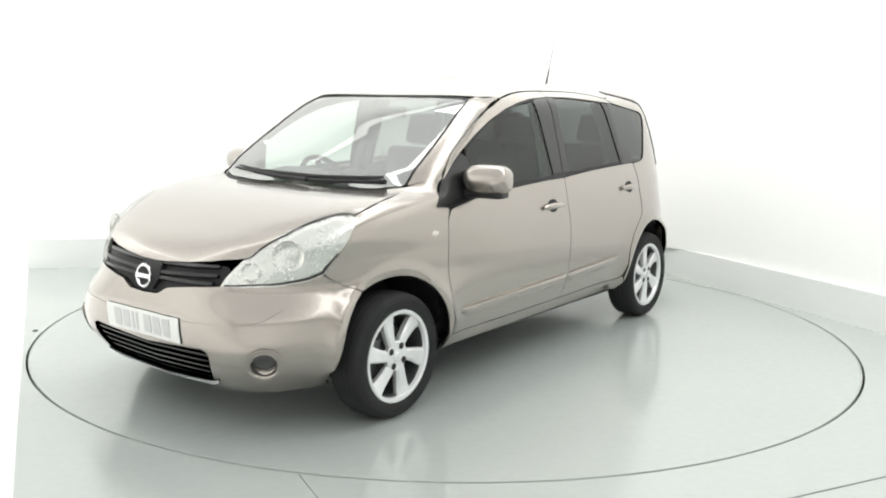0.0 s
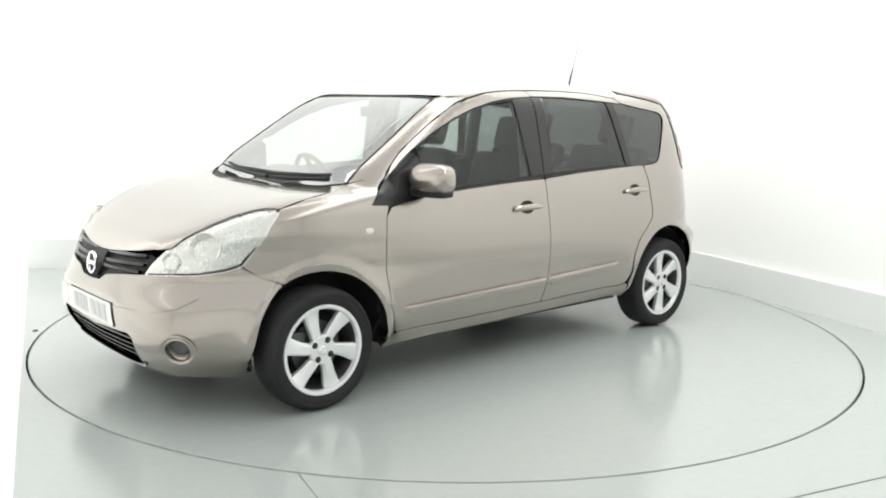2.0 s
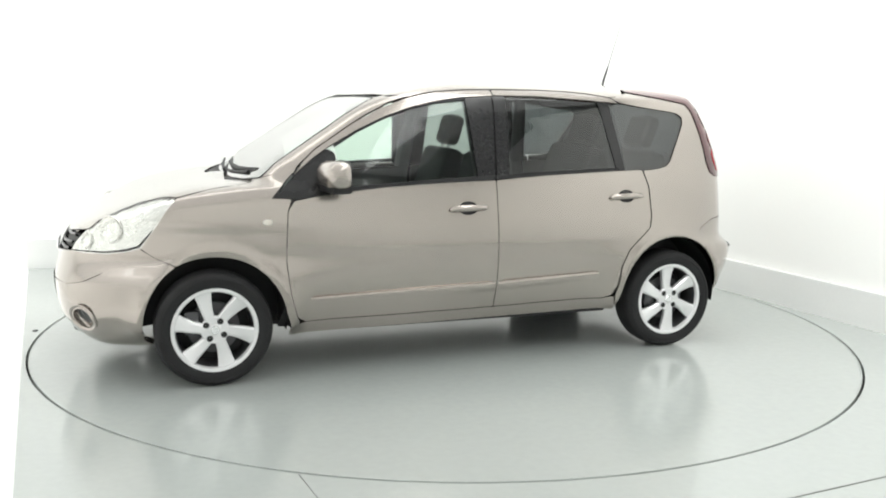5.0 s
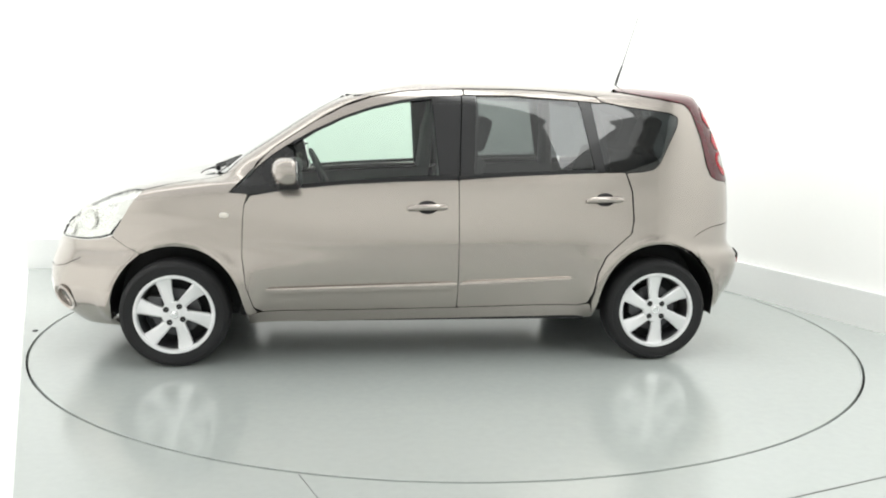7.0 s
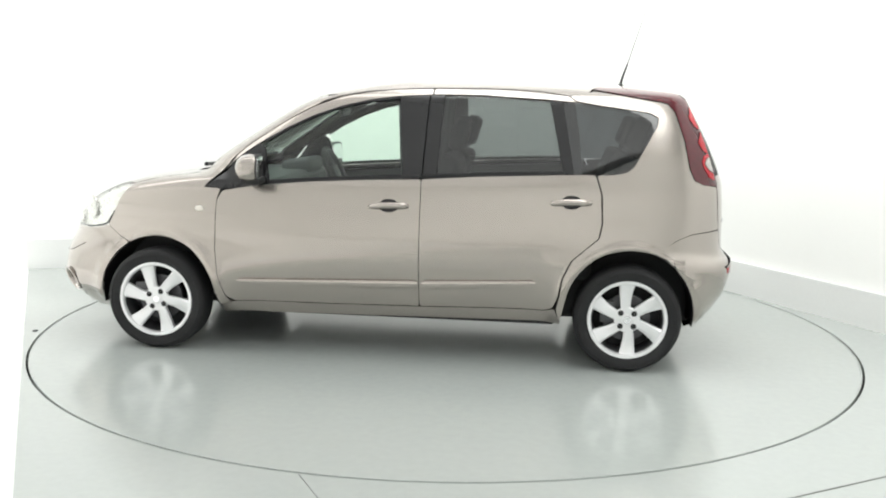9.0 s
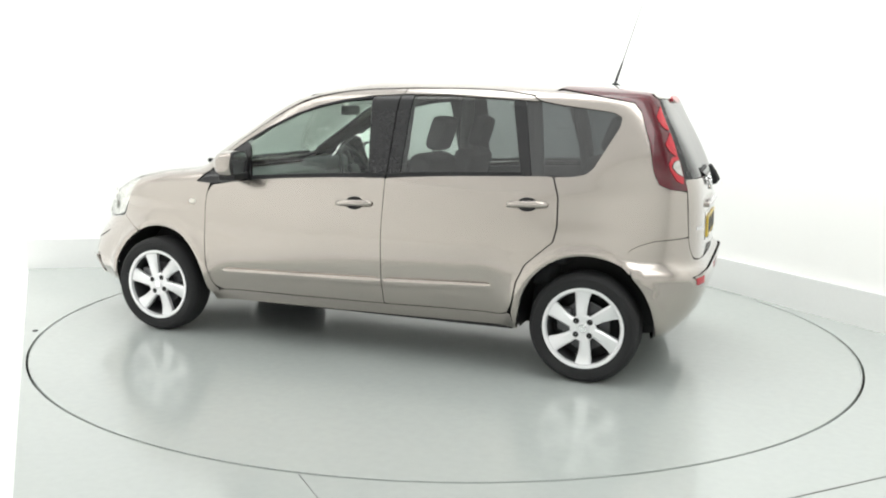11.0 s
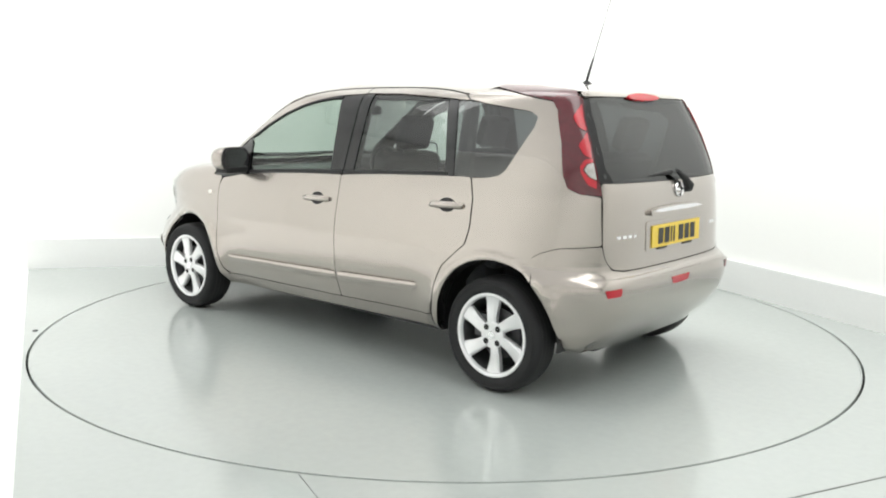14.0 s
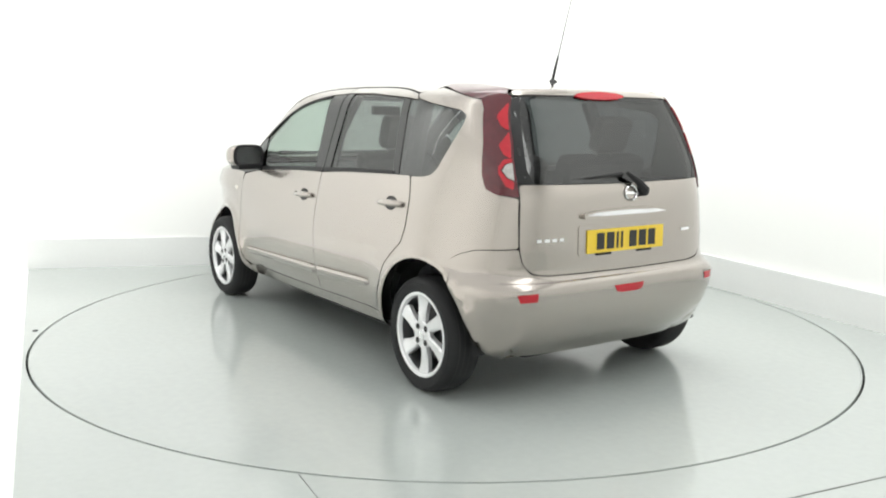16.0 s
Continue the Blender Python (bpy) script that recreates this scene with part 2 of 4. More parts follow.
def curved_wall(name, a, corner, b, z0, z1, thick, material, label):
    """A wall that sweeps from a to b round a corner."""
    pts = [a * (1 - k) ** 2 + corner * 2 * k * (1 - k) + b * k * k for k in np.linspace(0, 1, 25)]
    verts, faces, m = [], [], len(pts)
    for i, p in enumerate(pts):
        d = (pts[min(i + 1, m - 1)] - pts[max(i - 1, 0)]).normalized()
        q = p + Vector((-d.y, d.x)) * thick
        verts += [(p.x, p.y, z0), (p.x, p.y, z1), (q.x, q.y, z1), (q.x, q.y, z0)]
    for i in range(m - 1):
        faces += [(4 * i + j, 4 * i + 4 + j, 4 * i + 4 + (j + 1) % 4, 4 * i + (j + 1) % 4) for j in range(4)]
    return tagged(mesh_object(name, verts, faces, material, smooth=False), label, "wall", kind="structure")


curved_wall("wall_corner", RIGHT_CORNER - BACK * 1.7 + NORTH * 0.05, RIGHT_CORNER + NORTH * 0.05, RIGHT_CORNER + EAST * 0.05 + SIDE * 1.7, 0.245, 4.4, 0.2, CYC, "curved white corner of the seamless studio wall")
upright("wall_east", RIGHT_CORNER + EAST * 0.05 + SIDE * 1.7, near_r + EAST * 0.05, 0.245, 4.4, 0.2, CYC, "brightly lit white studio side wall")
upright("wall_west", near_l - BACK * 6, LEFT_CORNER - BACK * 6 - SIDE * 2, 0.0, 4.4, 0.2, CYC, "plain white studio wall")
upright("wall_south", near_r + SIDE * 0.05 + BACK * 0.3, near_l + SIDE * 0.05 - BACK * 6.2, 0.0, 4.4, 0.2, REARWALL, "plain white studio wall")
flat_sheet("ceiling", [(-14, -14), (14, -14), (14, 14), (-14, 14)], [], 4.6, 0.15, CEILING, 4, "plain grey studio ceiling", category="ceiling")


def groove(name, a, b, width=0.007):
    d = (Vector(b) - Vector(a)).normalized()
    n = Vector((-d.y, d.x)) * width / 2
    a, b = Vector(a), Vector(b)
    ring = [a - n, b - n, b + n, a + n]
    verts = [(p.x, p.y, z) for z in (-0.003, 0.0025) for p in ring]
    faces = [(0, 1, 5, 4), (1, 2, 6, 5), (2, 3, 7, 6), (3, 0, 4, 7), (4, 5, 6, 7), (3, 2, 1, 0)]
    return tagged(mesh_object(name, verts, faces, JOINT), "thin dark joint in the painted floor", "floor joint", kind="structure")


groove("floor_joint", (-0.55, -2.43), (0.9, -5.3), 0.0022)
groove("floor_joint", (0.85, -2.76), (3.9, -1.32), 0.006)

bolt = part("floor_bolt", lathe([(.016, 0), (.016, .003), (.012, .006), (.001, .006)], 20, "z", (-2.50, -.40, 0)), DARKMETAL, None)
tagged(bolt, "small dark round bolt head in the painted floor", "bolt")

turntable = new("turntable")
tagged(turntable, "round flush turntable disc painted pale glossy grey-green", "turntable")
bm = lathe([(0.001, 0.0), (1.2, 0.0), (DISC_R - 0.008, 0.0), (DISC_R - .008, -0.045), (0.001, -0.045)], 160, "z")
part("disc", bm, DISC, turntable, "pale grey-green painted steel disc", smooth=20)
part("rim", lathe([(DISC_R - .007, -.02), (DISC_R - .007, .001), (DISC_R - .001, .001), (DISC_R, -.001), (DISC_R, -.045), (DISC_R - .007, -.045)], 160, "z"), FLOOR, turntable, "thin painted steel edge of the disc", smooth=20)

# ---------------------------------------------------------------- car: the skin of the body


def spline(*pts):
    """A smooth curve through points that never overshoots."""
    p = np.array(pts, float)
    xs, ys = p[:, 0], p[:, 1]
    h = np.diff(xs)
    d = np.diff(ys) / h
    m = np.zeros(len(xs))
    m[0], m[-1] = d[0], d[-1]
    for i in range(1, len(xs) - 1):
        if d[i - 1] * d[i] > 0:
            w1, w2 = 2 * h[i] + h[i - 1], h[i] + 2 * h[i - 1]
            m[i] = (w1 + w2) / (w1 / d[i - 1] + w2 / d[i])

    def f(x):
        x = np.clip(np.asarray(x, float), xs[0], xs[-1])
        i = np.clip(np.searchsorted(xs, x) - 1, 0, len(xs) - 2)
        t = (x - xs[i]) / h[i]
        return ((2 * t**3 - 3 * t**2 + 1) * ys[i] + (t**3 - 2 * t**2 + t) * h[i] * m[i]
                + (-2 * t**3 + 3 * t**2) * ys[i + 1] + (t**3 - t**2) * h[i] * m[i + 1])
    return f


TOP, MID, HUB_X, HUB_Z = 1.584, -0.1, 1.308, 0.288
# level by level: nose, tail and half width, and how square the corners are in plan
nose = spline((.16, 1.88), (.2, 1.945), (.26, 2.000), (.35, 2.047), (.5, 2.07), (.60, 2.055), (.68, 2.025), (.74, 1.975), (.80, 1.895), (.86, 1.775), (.91, 1.655), (.95, 1.525),
              (.98, 1.37), (1.0, 1.19), (1.02, 1.12), (1.1, 1.01), (1.25, .785), (1.40, .54), (1.46, .41), (1.50, .27), (1.53, .13), (1.547, .04), (1.562, -.07), (1.574, -.196), (1.581, -.311), (TOP, -.45))
tail = spline((.16, -1.66), (.24, -1.735), (.32, -1.808), (.42, -1.866), (.50, -1.887), (.55, -1.892), (.595, -1.885), (.625, -1.85), (.8, -1.845), (1.0, -1.83), (1.06, -1.812), (1.2, -1.748), (1.4, -1.638),
              (1.46, -1.61), (1.485, -1.59), (1.505, -1.52), (1.525, -1.36), (1.547, -1.18), (1.562, -1.01), (1.574, -.83), (1.581, -.658), (TOP, -.46))
half = spline((.16, .712), (.24, .757), (.30, .788), (.36, .814), (.42, .833), (.50, .847), (.58, .853), (.66, .854), (.75, .846), (.85, .828), (.95, .808), (1.02, .79), (1.1, .768), (1.3, .71), (1.4, .678), (1.45, .646),
              (1.49, .58), (1.522, .50), (1.547, .40), (1.562, .31), (1.574, .21), (1.581, .115), (TOP, .0))
square_f = spline((.16, 5), (.34, 5.6), (.5, 4.4), (.64, 3.4), (.75, 4), (.85, 6), (.94, 8), (1.0, 7), (1.1, 8.5), (1.4, 8.5), (1.5, 4.5), (TOP, 2.5))
square_r = spline((.16, 5), (.3, 7), (.56, 7), (.66, 5.6), (1.0, 6), (1.2, 7.5), (1.37, 9), (1.46, 9), (1.51, 5), (TOP, 2.5))


def solid(p):
    """Below 1 inside the body."""
    x, y, z = p[..., 0], p[..., 1], p[..., 2]
    zc = np.clip(z, .16, TOP - 1e-5)
    front = x > MID
    a = np.maximum(np.where(front, nose(zc) - MID, MID - tail(zc)), 1e-4)
    n = np.where(front, square_f(zc), square_r(zc))
    u, v = np.minimum(np.abs(x - MID) / a, 5), np.minimum(np.abs(y) / np.maximum(half(zc), 1e-4), 5)
    s = (u**n + v**n) ** (1 / n)
    return np.where(z > TOP - 1e-5, s + 1 + (z - TOP) * 50, s)


def cast(base, way, reach=2.6):
    """From inside the body out to its skin."""
    lo, hi = np.zeros(len(base)), np.full(len(base), reach)
    for _ in range(42):
        mid = (lo + hi) / 2
        ok = solid(base + mid[:, None] * way) < 1
        lo, hi = np.where(ok, mid, lo), np.where(ok, hi, mid)
    return base + lo[:, None] * way


def skin_normal(p):
    g = np.stack([(solid(p + d) - solid(p - d)) for d in np.eye(3) * 0.004], 1)
    return g / np.maximum(np.linalg.norm(g, axis=1), 1e-9)[:, None]


def on_skin(q, view, side=1):
    """Plan coordinates of a view to the skin. side: (x, z); front, rear: (y, z); top: (x, y); wrap_f, wrap_r: (degrees, z)."""
    q = np.asarray(q, float)
    o = np.zeros(len(q))
    if view == "side":
        return cast(np.stack([q[:, 0], o, q[:, 1]], 1), np.array([0, side, 0.0]))
    if view == "front":
        return cast(np.stack([o + MID, q[:, 0] * side, q[:, 1]], 1), np.array([1.0, 0, 0]))
    if view == "rear":
        return cast(np.stack([o + MID, q[:, 0] * side, q[:, 1]], 1), np.array([-1.0, 0, 0]))
    if view == "top":
        return cast(np.stack([q[:, 0], q[:, 1] * side, o + 0.45], 1), np.array([0, 0, 1.0]))
    x0, f = (1.25, 1) if view == "wrap_f" else (-1.15, -1)
    a = np.radians(q[:, 0] * 100)
    return cast(np.stack([o + x0, o, q[:, 1]], 1), np.stack([f * np.cos(a), side * np.sin(a), o], 1))


def wrap(view, *pts):
    """Places (x, y, z) on the skin as (degrees / 100, z) of a wrapped view."""
    x0, f = (1.25, 1) if view == "wrap_f" else (-1.15, -1)
    return [(math.degrees(math.atan2(y, (x - x0) * f)) / 100, z) for x, y, z in pts]


def side_wrap(view, *pts):
    """The same from (x, z), for places on the flank."""
    p = on_skin(pts, "side")
    return wrap(view, *p)


def relief(p):
    """Lips round the wheel arches."""
    d = np.zeros(len(p))
    for hx in (HUB_X, -HUB_X):
        r = np.hypot(p[:, 0] - hx, p[:, 2] - 0.313)
        d += (0.014 * np.exp(-((r - 0.360) / 0.034) ** 2) + 0.010 * np.exp(-((r - 0.40) / 0.10) ** 2)) * (np.abs(p[:, 1]) > 0.6) * np.clip((p[:, 2] - .22) / .10, 0, 1)
        d += np.interp(p[:, 2], [.16, .30, .36, .42, .50, .58], [.0, .026, .022, .014, .005, 0]) * np.exp(-(np.maximum(r - .36, 0) / .06) ** 2) * (np.abs(p[:, 1]) > 0.6)
    return d


def panel(name, outline, view, material, parent, side=1, holes=(), lift=0.0, depth=0.014, step=0.035, r=0.012, label="", both=False, shaped=True, crown=0.0, taper=0.0):
    """A sheet of the skin inside an outline, its edges turned in. both: the outline is one half, mirrored on the middle line."""
    outline = [tuple(p) for p in outline]
    if both:
        k = 1 if view == "top" else 0
        outline += [tuple(-c if i == k else c for i, c in enumerate(p)) for p in outline[::-1] if abs(p[k]) > 1e-6]
    v, f, rings = fill(rounded(outline, r), [rounded(h, r) for h in holes], step)
    p = on_skin(v, view, side)
    n = skin_normal(p)
    if crown:
        slope = np.polyfit(v[:, 0], v[:, 1], 1)
        e = v[:, 1] - np.polyval(slope, v[:, 0])
        n = n + np.array([0, 0, crown]) * (e / np.abs(e).max())[:, None]
        n /= np.linalg.norm(n, axis=1)[:, None]
    if taper:
        lift = lift * np.clip(np.minimum(v[:, 0] - v[:, 0].min(), v[:, 0].max() - v[:, 0]) / taper, .08, 1)
    if shaped:
        g = np.stack([(relief(p + d) - relief(p - d)) / 0.008 for d in np.eye(3) * 0.004], 1)
        p, n = p + n * (lift + relief(p))[:, None], n - (g - np.sum(g * n, 1)[:, None] * n)
        n /= np.linalg.norm(n, axis=1)[:, None]
    else:
        p = p + n * np.reshape(lift, (-1, 1))
    a, b, c = (p[f[:, k]] for k in range(3))
    flip = np.sum(np.cross(b - a, c - a) * n[f[:, 0]], 1) < 0
    faces = [tuple(t[::-1]) if w else tuple(t) for t, w in zip(f, flip)]
    verts, norms = [*p], [*n]
    for ring in rings:
        m, k0 = len(ring), len(verts)
        flat = v[ring]
        turn_way = np.sum(flat[:, 0] * np.roll(flat[:, 1], -1) - flat[:, 1] * np.roll(flat[:, 0], -1))
        hand = np.median(np.sum(np.cross(p[f[:, 1]] - p[f[:, 0]], p[f[:, 2]] - p[f[:, 0]]) * n[f[:, 0]], 1) * np.sign((v[f[:, 1], 0] - v[f[:, 0], 0]) * (v[f[:, 2], 1] - v[f[:, 0], 1]) - (v[f[:, 1], 1] - v[f[:, 0], 1]) * (v[f[:, 2], 0] - v[f[:, 0], 0])))
        sense = np.sign(turn_way) * np.sign(hand) * (1 if ring is rings[0] else -1)
        for i, k in enumerate(ring):
            t = p[ring[(i + 1) % m]] - p[ring[i - 1]]
            out = np.cross(t, n[k]) * sense
            out /= max(np.linalg.norm(out), 1e-9)
            verts += [p[k], p[k] - n[k] * depth]
            norms += [out, out]
        faces += [(k0 + 2 * i, k0 + 2 * ((i + 1) % m), k0 + 2 * ((i + 1) % m) + 1, k0 + 2 * i + 1) for i in range(m)]
    return mesh_object(name, verts, faces, material, parent, label, True, norms)


def skin_point(a, b, view, side=1, lift=0.0):
    p = on_skin([(a, b)], view, side)
    return Vector(p[0] + skin_normal(p)[0] * lift), Vector(skin_normal(p)[0])


def facing(at, normal, up=(0, 0, 1)):
    """A pose at a place of the skin: z out of the skin, y upwards."""
    z = Vector(normal).normalized()
    x = Vector(up).cross(z).normalized()
    return Matrix.Translation(at) @ Matrix((x, z.cross(x), z)).transposed().to_4x4()


def moved(bm, m):
    bmesh.ops.transform(bm, matrix=m, verts=bm.verts)
    return bm


car = new("car")
tagged(car, "clean beige metallic five-door hatchback parked on the turntable", "car")
SIDES = ((1, "left"), (-1, "right"))

# outlines in side view, front to rear and upwards
DRIP = [(.911, 1.046), (.855, 1.118), (.795, 1.172), (.728, 1.216), (.583, 1.31), (.434, 1.389), (.281, 1.443), (.127, 1.474), (-.03, 1.488), (-.236, 1.496), (-.507, 1.498), (-.68, 1.494), (-.82, 1.484), (-.96, 1.464)]
WINDOW_TOP = [(.883, 1.070), (.809, 1.130), (.734, 1.180), (.584, 1.266), (.432, 1.338), (.281, 1.391), (.128, 1.427), (-.026, 1.450), (-.182, 1.461), (-.496, 1.464), (-.808, 1.446), (-.95, 1.432)]
BELT = [(.931, .921), (.725, .950), (.429, .978), (.128, .995), (-.176, 1.010), (-.483, 1.028), (-.794, 1.042), (-1.079, 1.053)]
DOOR_FRONT = [(.927, .919), (.952, .868), (.960, .755), (.964, .605), (.946, .455), (.909, .335), (.866, .297)]
DOOR_REAR = [(-1.118, 1.050), (-1.150, .952), (-1.157, .80), (-1.142, .723), (-1.079, .670), (-1.002, .599), (-.957, .505), (-.940, .409), (-.912, .345), (-.861, .322)]


def arch(cx, cz, r, a0, a1, count):
    return [(cx + r * math.cos(a), cz + r * math.sin(a)) for a in np.radians(np.linspace(a0, a1, count))]


ARCH_WING = arch(1.308, .302, .347, 168, 58.5, 22)
ARCH_BUMPER = arch(1.308, .302, .347, 57.5, 13, 10)
ARCH_QUARTER = arch(-1.309, .327, .340, 11, 132, 24)
ARCH_TAIL = arch(-1.309, .327, .340, 133.5, 178, 10)
LAMP_OUT = [(-1.10, 1.497), (-1.30, 1.464), (-1.485, 1.432), (-1.522, 1.39), (-1.575, 1.24), (-1.608, 1.09), (-1.638, 1.03), (-1.692, 1.005), (-1.768, .998)]
LAMP_IN = [(-1.768, .998), (-1.728, 1.123), (-1.682, 1.248), (-1.622, 1.374), (-1.59, 1.445), (-1.535, 1.484), (-1.30, 1.509), (-1.10, 1.511)]


def gap(pts, dx=0.0, dz=0.0):
    return [(x + dx, z + dz) for x, z in pts]


def y_side(x, z):
    return float(on_skin([(x, z)], "side")[0, 1])


BONNET_EDGE = [(1.474, .722), (1.32, .705), (1.19, .684), (1.075, .655)]
edge3 = on_skin([(x, y + .001) for x, y in BONNET_EDGE], "top")

for s, side_name in SIDES:
    # front wing
    wing_top = [(p[0], p[2]) for p in edge3]
    panel("front_wing", ARCH_WING + [(1.575, .637), (1.652, .688), (1.594, .775), (1.530, .879), (1.478, .934)] + wing_top[1:] + [(1.03, 1.034), (.96, 1.052), (.905, 1.064), (1.036, .932), (.935, .926)] + gap(DOOR_FRONT[1:6], .004) + [(.893, .301), (.905, .2945), (.930, .262)],
          "side", PAINT, car, s, step=.02)
    # doors, each with its window frame
    front_lower = [(.921, .917)] + DOOR_FRONT[1:] + [(.428, .299), (-.1815, .307), (-.1815, 1.006)] + BELT[3:0:-1]
    fd = panel("front_door", front_lower, "side", PAINT, car, s, step=.025)
    rear_lower = [(-.1855, 1.006), (-.1855, .307), (-.5, .316), (-.861, .322)] + gap(DOOR_REAR[-2::-1], .005) + [BELT[7], BELT[6], BELT[5]]
    rd = panel("rear_door", rear_lower, "side", PAINT, car, s, step=.025)
    panel("pillar_backing", [(-.07, 1.0), (-.29, 1.0), (-.30, 1.47), (-.03, 1.455)], "side", BLACK, car, s, lift=-.022, depth=.004, step=.04, shaped=False)
    panel("window_frame", gap(DRIP[:9], 0, -.004) + [(-.218, 1.491), (-.218, 1.461)] + WINDOW_TOP[7::-1], "side", PAINT, fd, s, step=0.03, r=0.004)
    panel("window_frame", [(-.227, 1.491)] + gap(DRIP[10:], 0, -.004) + [(-1.0, 1.432)] + WINDOW_TOP[-2:8:-1] + [(-.227, 1.463)], "side", PAINT, rd, s, step=0.03, r=0.004)
    # black surround of the windows: mirror corner, pillars, belt moulding
    panel("mirror_sail", [(1.030, .929), (.93, .925), (.725, .953), (.66, .962), (.70, 1.155), (.734, 1.176), (.809, 1.126), (.883, 1.066)], "side", GLOSSBLACK, fd, s, lift=-.004, step=.03)
    panel("front_window_glass", [(.655, .965), (.429, .981), (.128, .998), (-.085, 1.006), (-.045, 1.442), (.128, 1.423), (.281, 1.387), (.432, 1.334), (.584, 1.262), (.697, 1.190)], "side", CLEAR, fd, s, lift=-.008, depth=.004, shaped=False, label="pale green tinted window glass")
    panel("belt_moulding", [(.66, .960), (.429, .981), (.128, .998), (-.176, 1.013), (-.176, 1.035), (.128, 1.018), (.429, 1.0), (.655, .982)], "side", BLACK, fd, s, lift=.002, step=.03, r=.004)
    panel("belt_moulding", [(-.19, 1.013), (-.483, 1.031), (-.794, 1.045), (-.955, 1.051), (-.955, 1.068), (-.794, 1.063), (-.483, 1.05), (-.19, 1.034)], "side", BLACK, rd, s, lift=.002, step=.03, r=.004)
    panel("door_pillar", [(-.083, 1.006), (-.183, 1.012), (-.205, 1.459), (-.12, 1.457), (-.043, 1.445)], "side", GLOSSBLACK, fd, s, lift=-.004, step=.03, r=.004)
    panel("door_pillar", [(-.190, 1.012), (-.265, 1.017), (-.288, 1.461), (-.212, 1.461)], "side", GLOSSBLACK, rd, s, lift=-.004, step=.03, r=.004)
    panel("window_seal", [(.697, 1.184), (.584, 1.254), (.432, 1.326), (.281, 1.379), (.128, 1.415), (-.045, 1.436), (-.045, 1.449), (.128, 1.426), (.281, 1.390), (.432, 1.337), (.584, 1.265), (.705, 1.197)], "side", BLACK, fd, s, lift=.0015, step=.03, r=.003)
    panel("rear_window_glass", [(-.264, 1.017), (-.483, 1.031), (-.794, 1.045), (-.945, 1.051), (-.86, 1.438), (-.808, 1.444), (-.496, 1.462), (-.287, 1.460)], "side", PRIVACY, rd, s, lift=-.008, depth=.004, shaped=False, label="dark privacy glass")
    panel("door_pillar", [(-.945, 1.051), (-1.0, 1.053), (-.93, 1.431), (-.86, 1.438)], "side", GLOSSBLACK, rd, s, lift=-.003, step=.03, r=.004)
    qp = panel("rear_quarter", gap(DOOR_REAR[:7], -.003) + [(-.945, .409), (-.930, .355), (-.945, .262)] + ARCH_QUARTER + [(-1.515, .70), (-1.56, .726), (-1.635, .752), (-1.787, .766), (-1.767, .992)] + gap(LAMP_OUT[-2:0:-1], -.006) + [(-1.10, 1.491), (-.965, 1.462), (-1.005, 1.437), (-1.125, 1.416), (-1.39, 1.383), (-1.436, 1.358), (-1.430, 1.312), (-1.315, 1.10), (-1.28, 1.070), (-1.22, 1.056)],
               "side", PAINT, car, s, step=.02)
    panel("quarter_glass", [(-1.0, 1.053), (-1.22, 1.058), (-1.28, 1.072), (-1.313, 1.10), (-1.428, 1.312), (-1.434, 1.358), (-1.39, 1.381), (-1.125, 1.414), (-1.005, 1.431), (-.93, 1.431)], "side", QUARTER, qp, s, lift=-.006, depth=.004, shaped=False, label="dark privacy quarter glass")
    panel("sill", [(.945, .222), (.93, .294), (.866, .293), (.428, .2945), (-.180, .303), (-.5, .3115), (-.861, .3175), (-.922, .345), (-.955, .25), (-.5, .243), (.12, .234), (.80, .226)], "side", PAINT, car, s)
    # door mouldings, handles, repeater
    panel("door_moulding", [(.845, .399), (.847, .423), (-.176, .452), (-.176, .417)], "side", PAINT, fd, s, lift=.014, depth=.014, step=.02, r=.006, crown=0.7, taper=.03)
    panel("door_moulding", [(-.196, .417), (-.196, .453), (-.815, .479), (-.822, .462), (-.80, .450)], "side", PAINT, rd, s, lift=.014, depth=.014, step=.02, r=.006, crown=0.7, taper=.03)
    for hx, hz, door in ((-.012, .858, fd), (-.992, .903, rd)):
        at, n = skin_point(hx, hz, "side", s)
        m = facing(at, n)
        # black oval laid on the door: the shade inside the handle recess
        cup = panel("handle_cup_shade", [(hx + .056 * math.cos(a), hz + .004 + .036 * math.sin(a)) for a in np.linspace(0, 2 * math.pi, 18, endpoint=False)], "side", BLACK, door, s, lift=.0012, depth=.002, step=.02, r=.004)
        bar = tube([(-.102, -.004, .010), (-.088, -.001, .024), (-.05, .001, .034), (0, .002, .037), (.05, .003, .034), (.088, .004, .024), (.102, .004, .010)], [.010, .0135, .0145, .0145, .0145, .0135, .010], 12)
        bmesh.ops.scale(bar, vec=(1, 1.15, .8), verts=bar.verts)
        part("door_handle", moved(bar, m), PAINT, door, "body-coloured pull handle")
    at, n = skin_point(1.056, .815, "side", s)
    bm = bmesh.new()
    bmesh.ops.create_uvsphere(bm, u_segments=18, v_segments=10, radius=1)
    bmesh.ops.scale(bm, vec=(.026, .016, .008), verts=bm.verts)
    part("side_repeater", moved(bm, facing(at, n)), AMBER, car, "small pale indicator lens")

    # rear lamp cluster: dark outer band and bright inner chevrons
    lamp = panel("tail_lamp", LAMP_OUT[:-1] + [(x, z) for x, z in LAMP_IN], "side", RED, car, s, lift=.005, depth=.008, step=.022, r=.008, shaped=False, label="tall dark red tail lamp cluster")
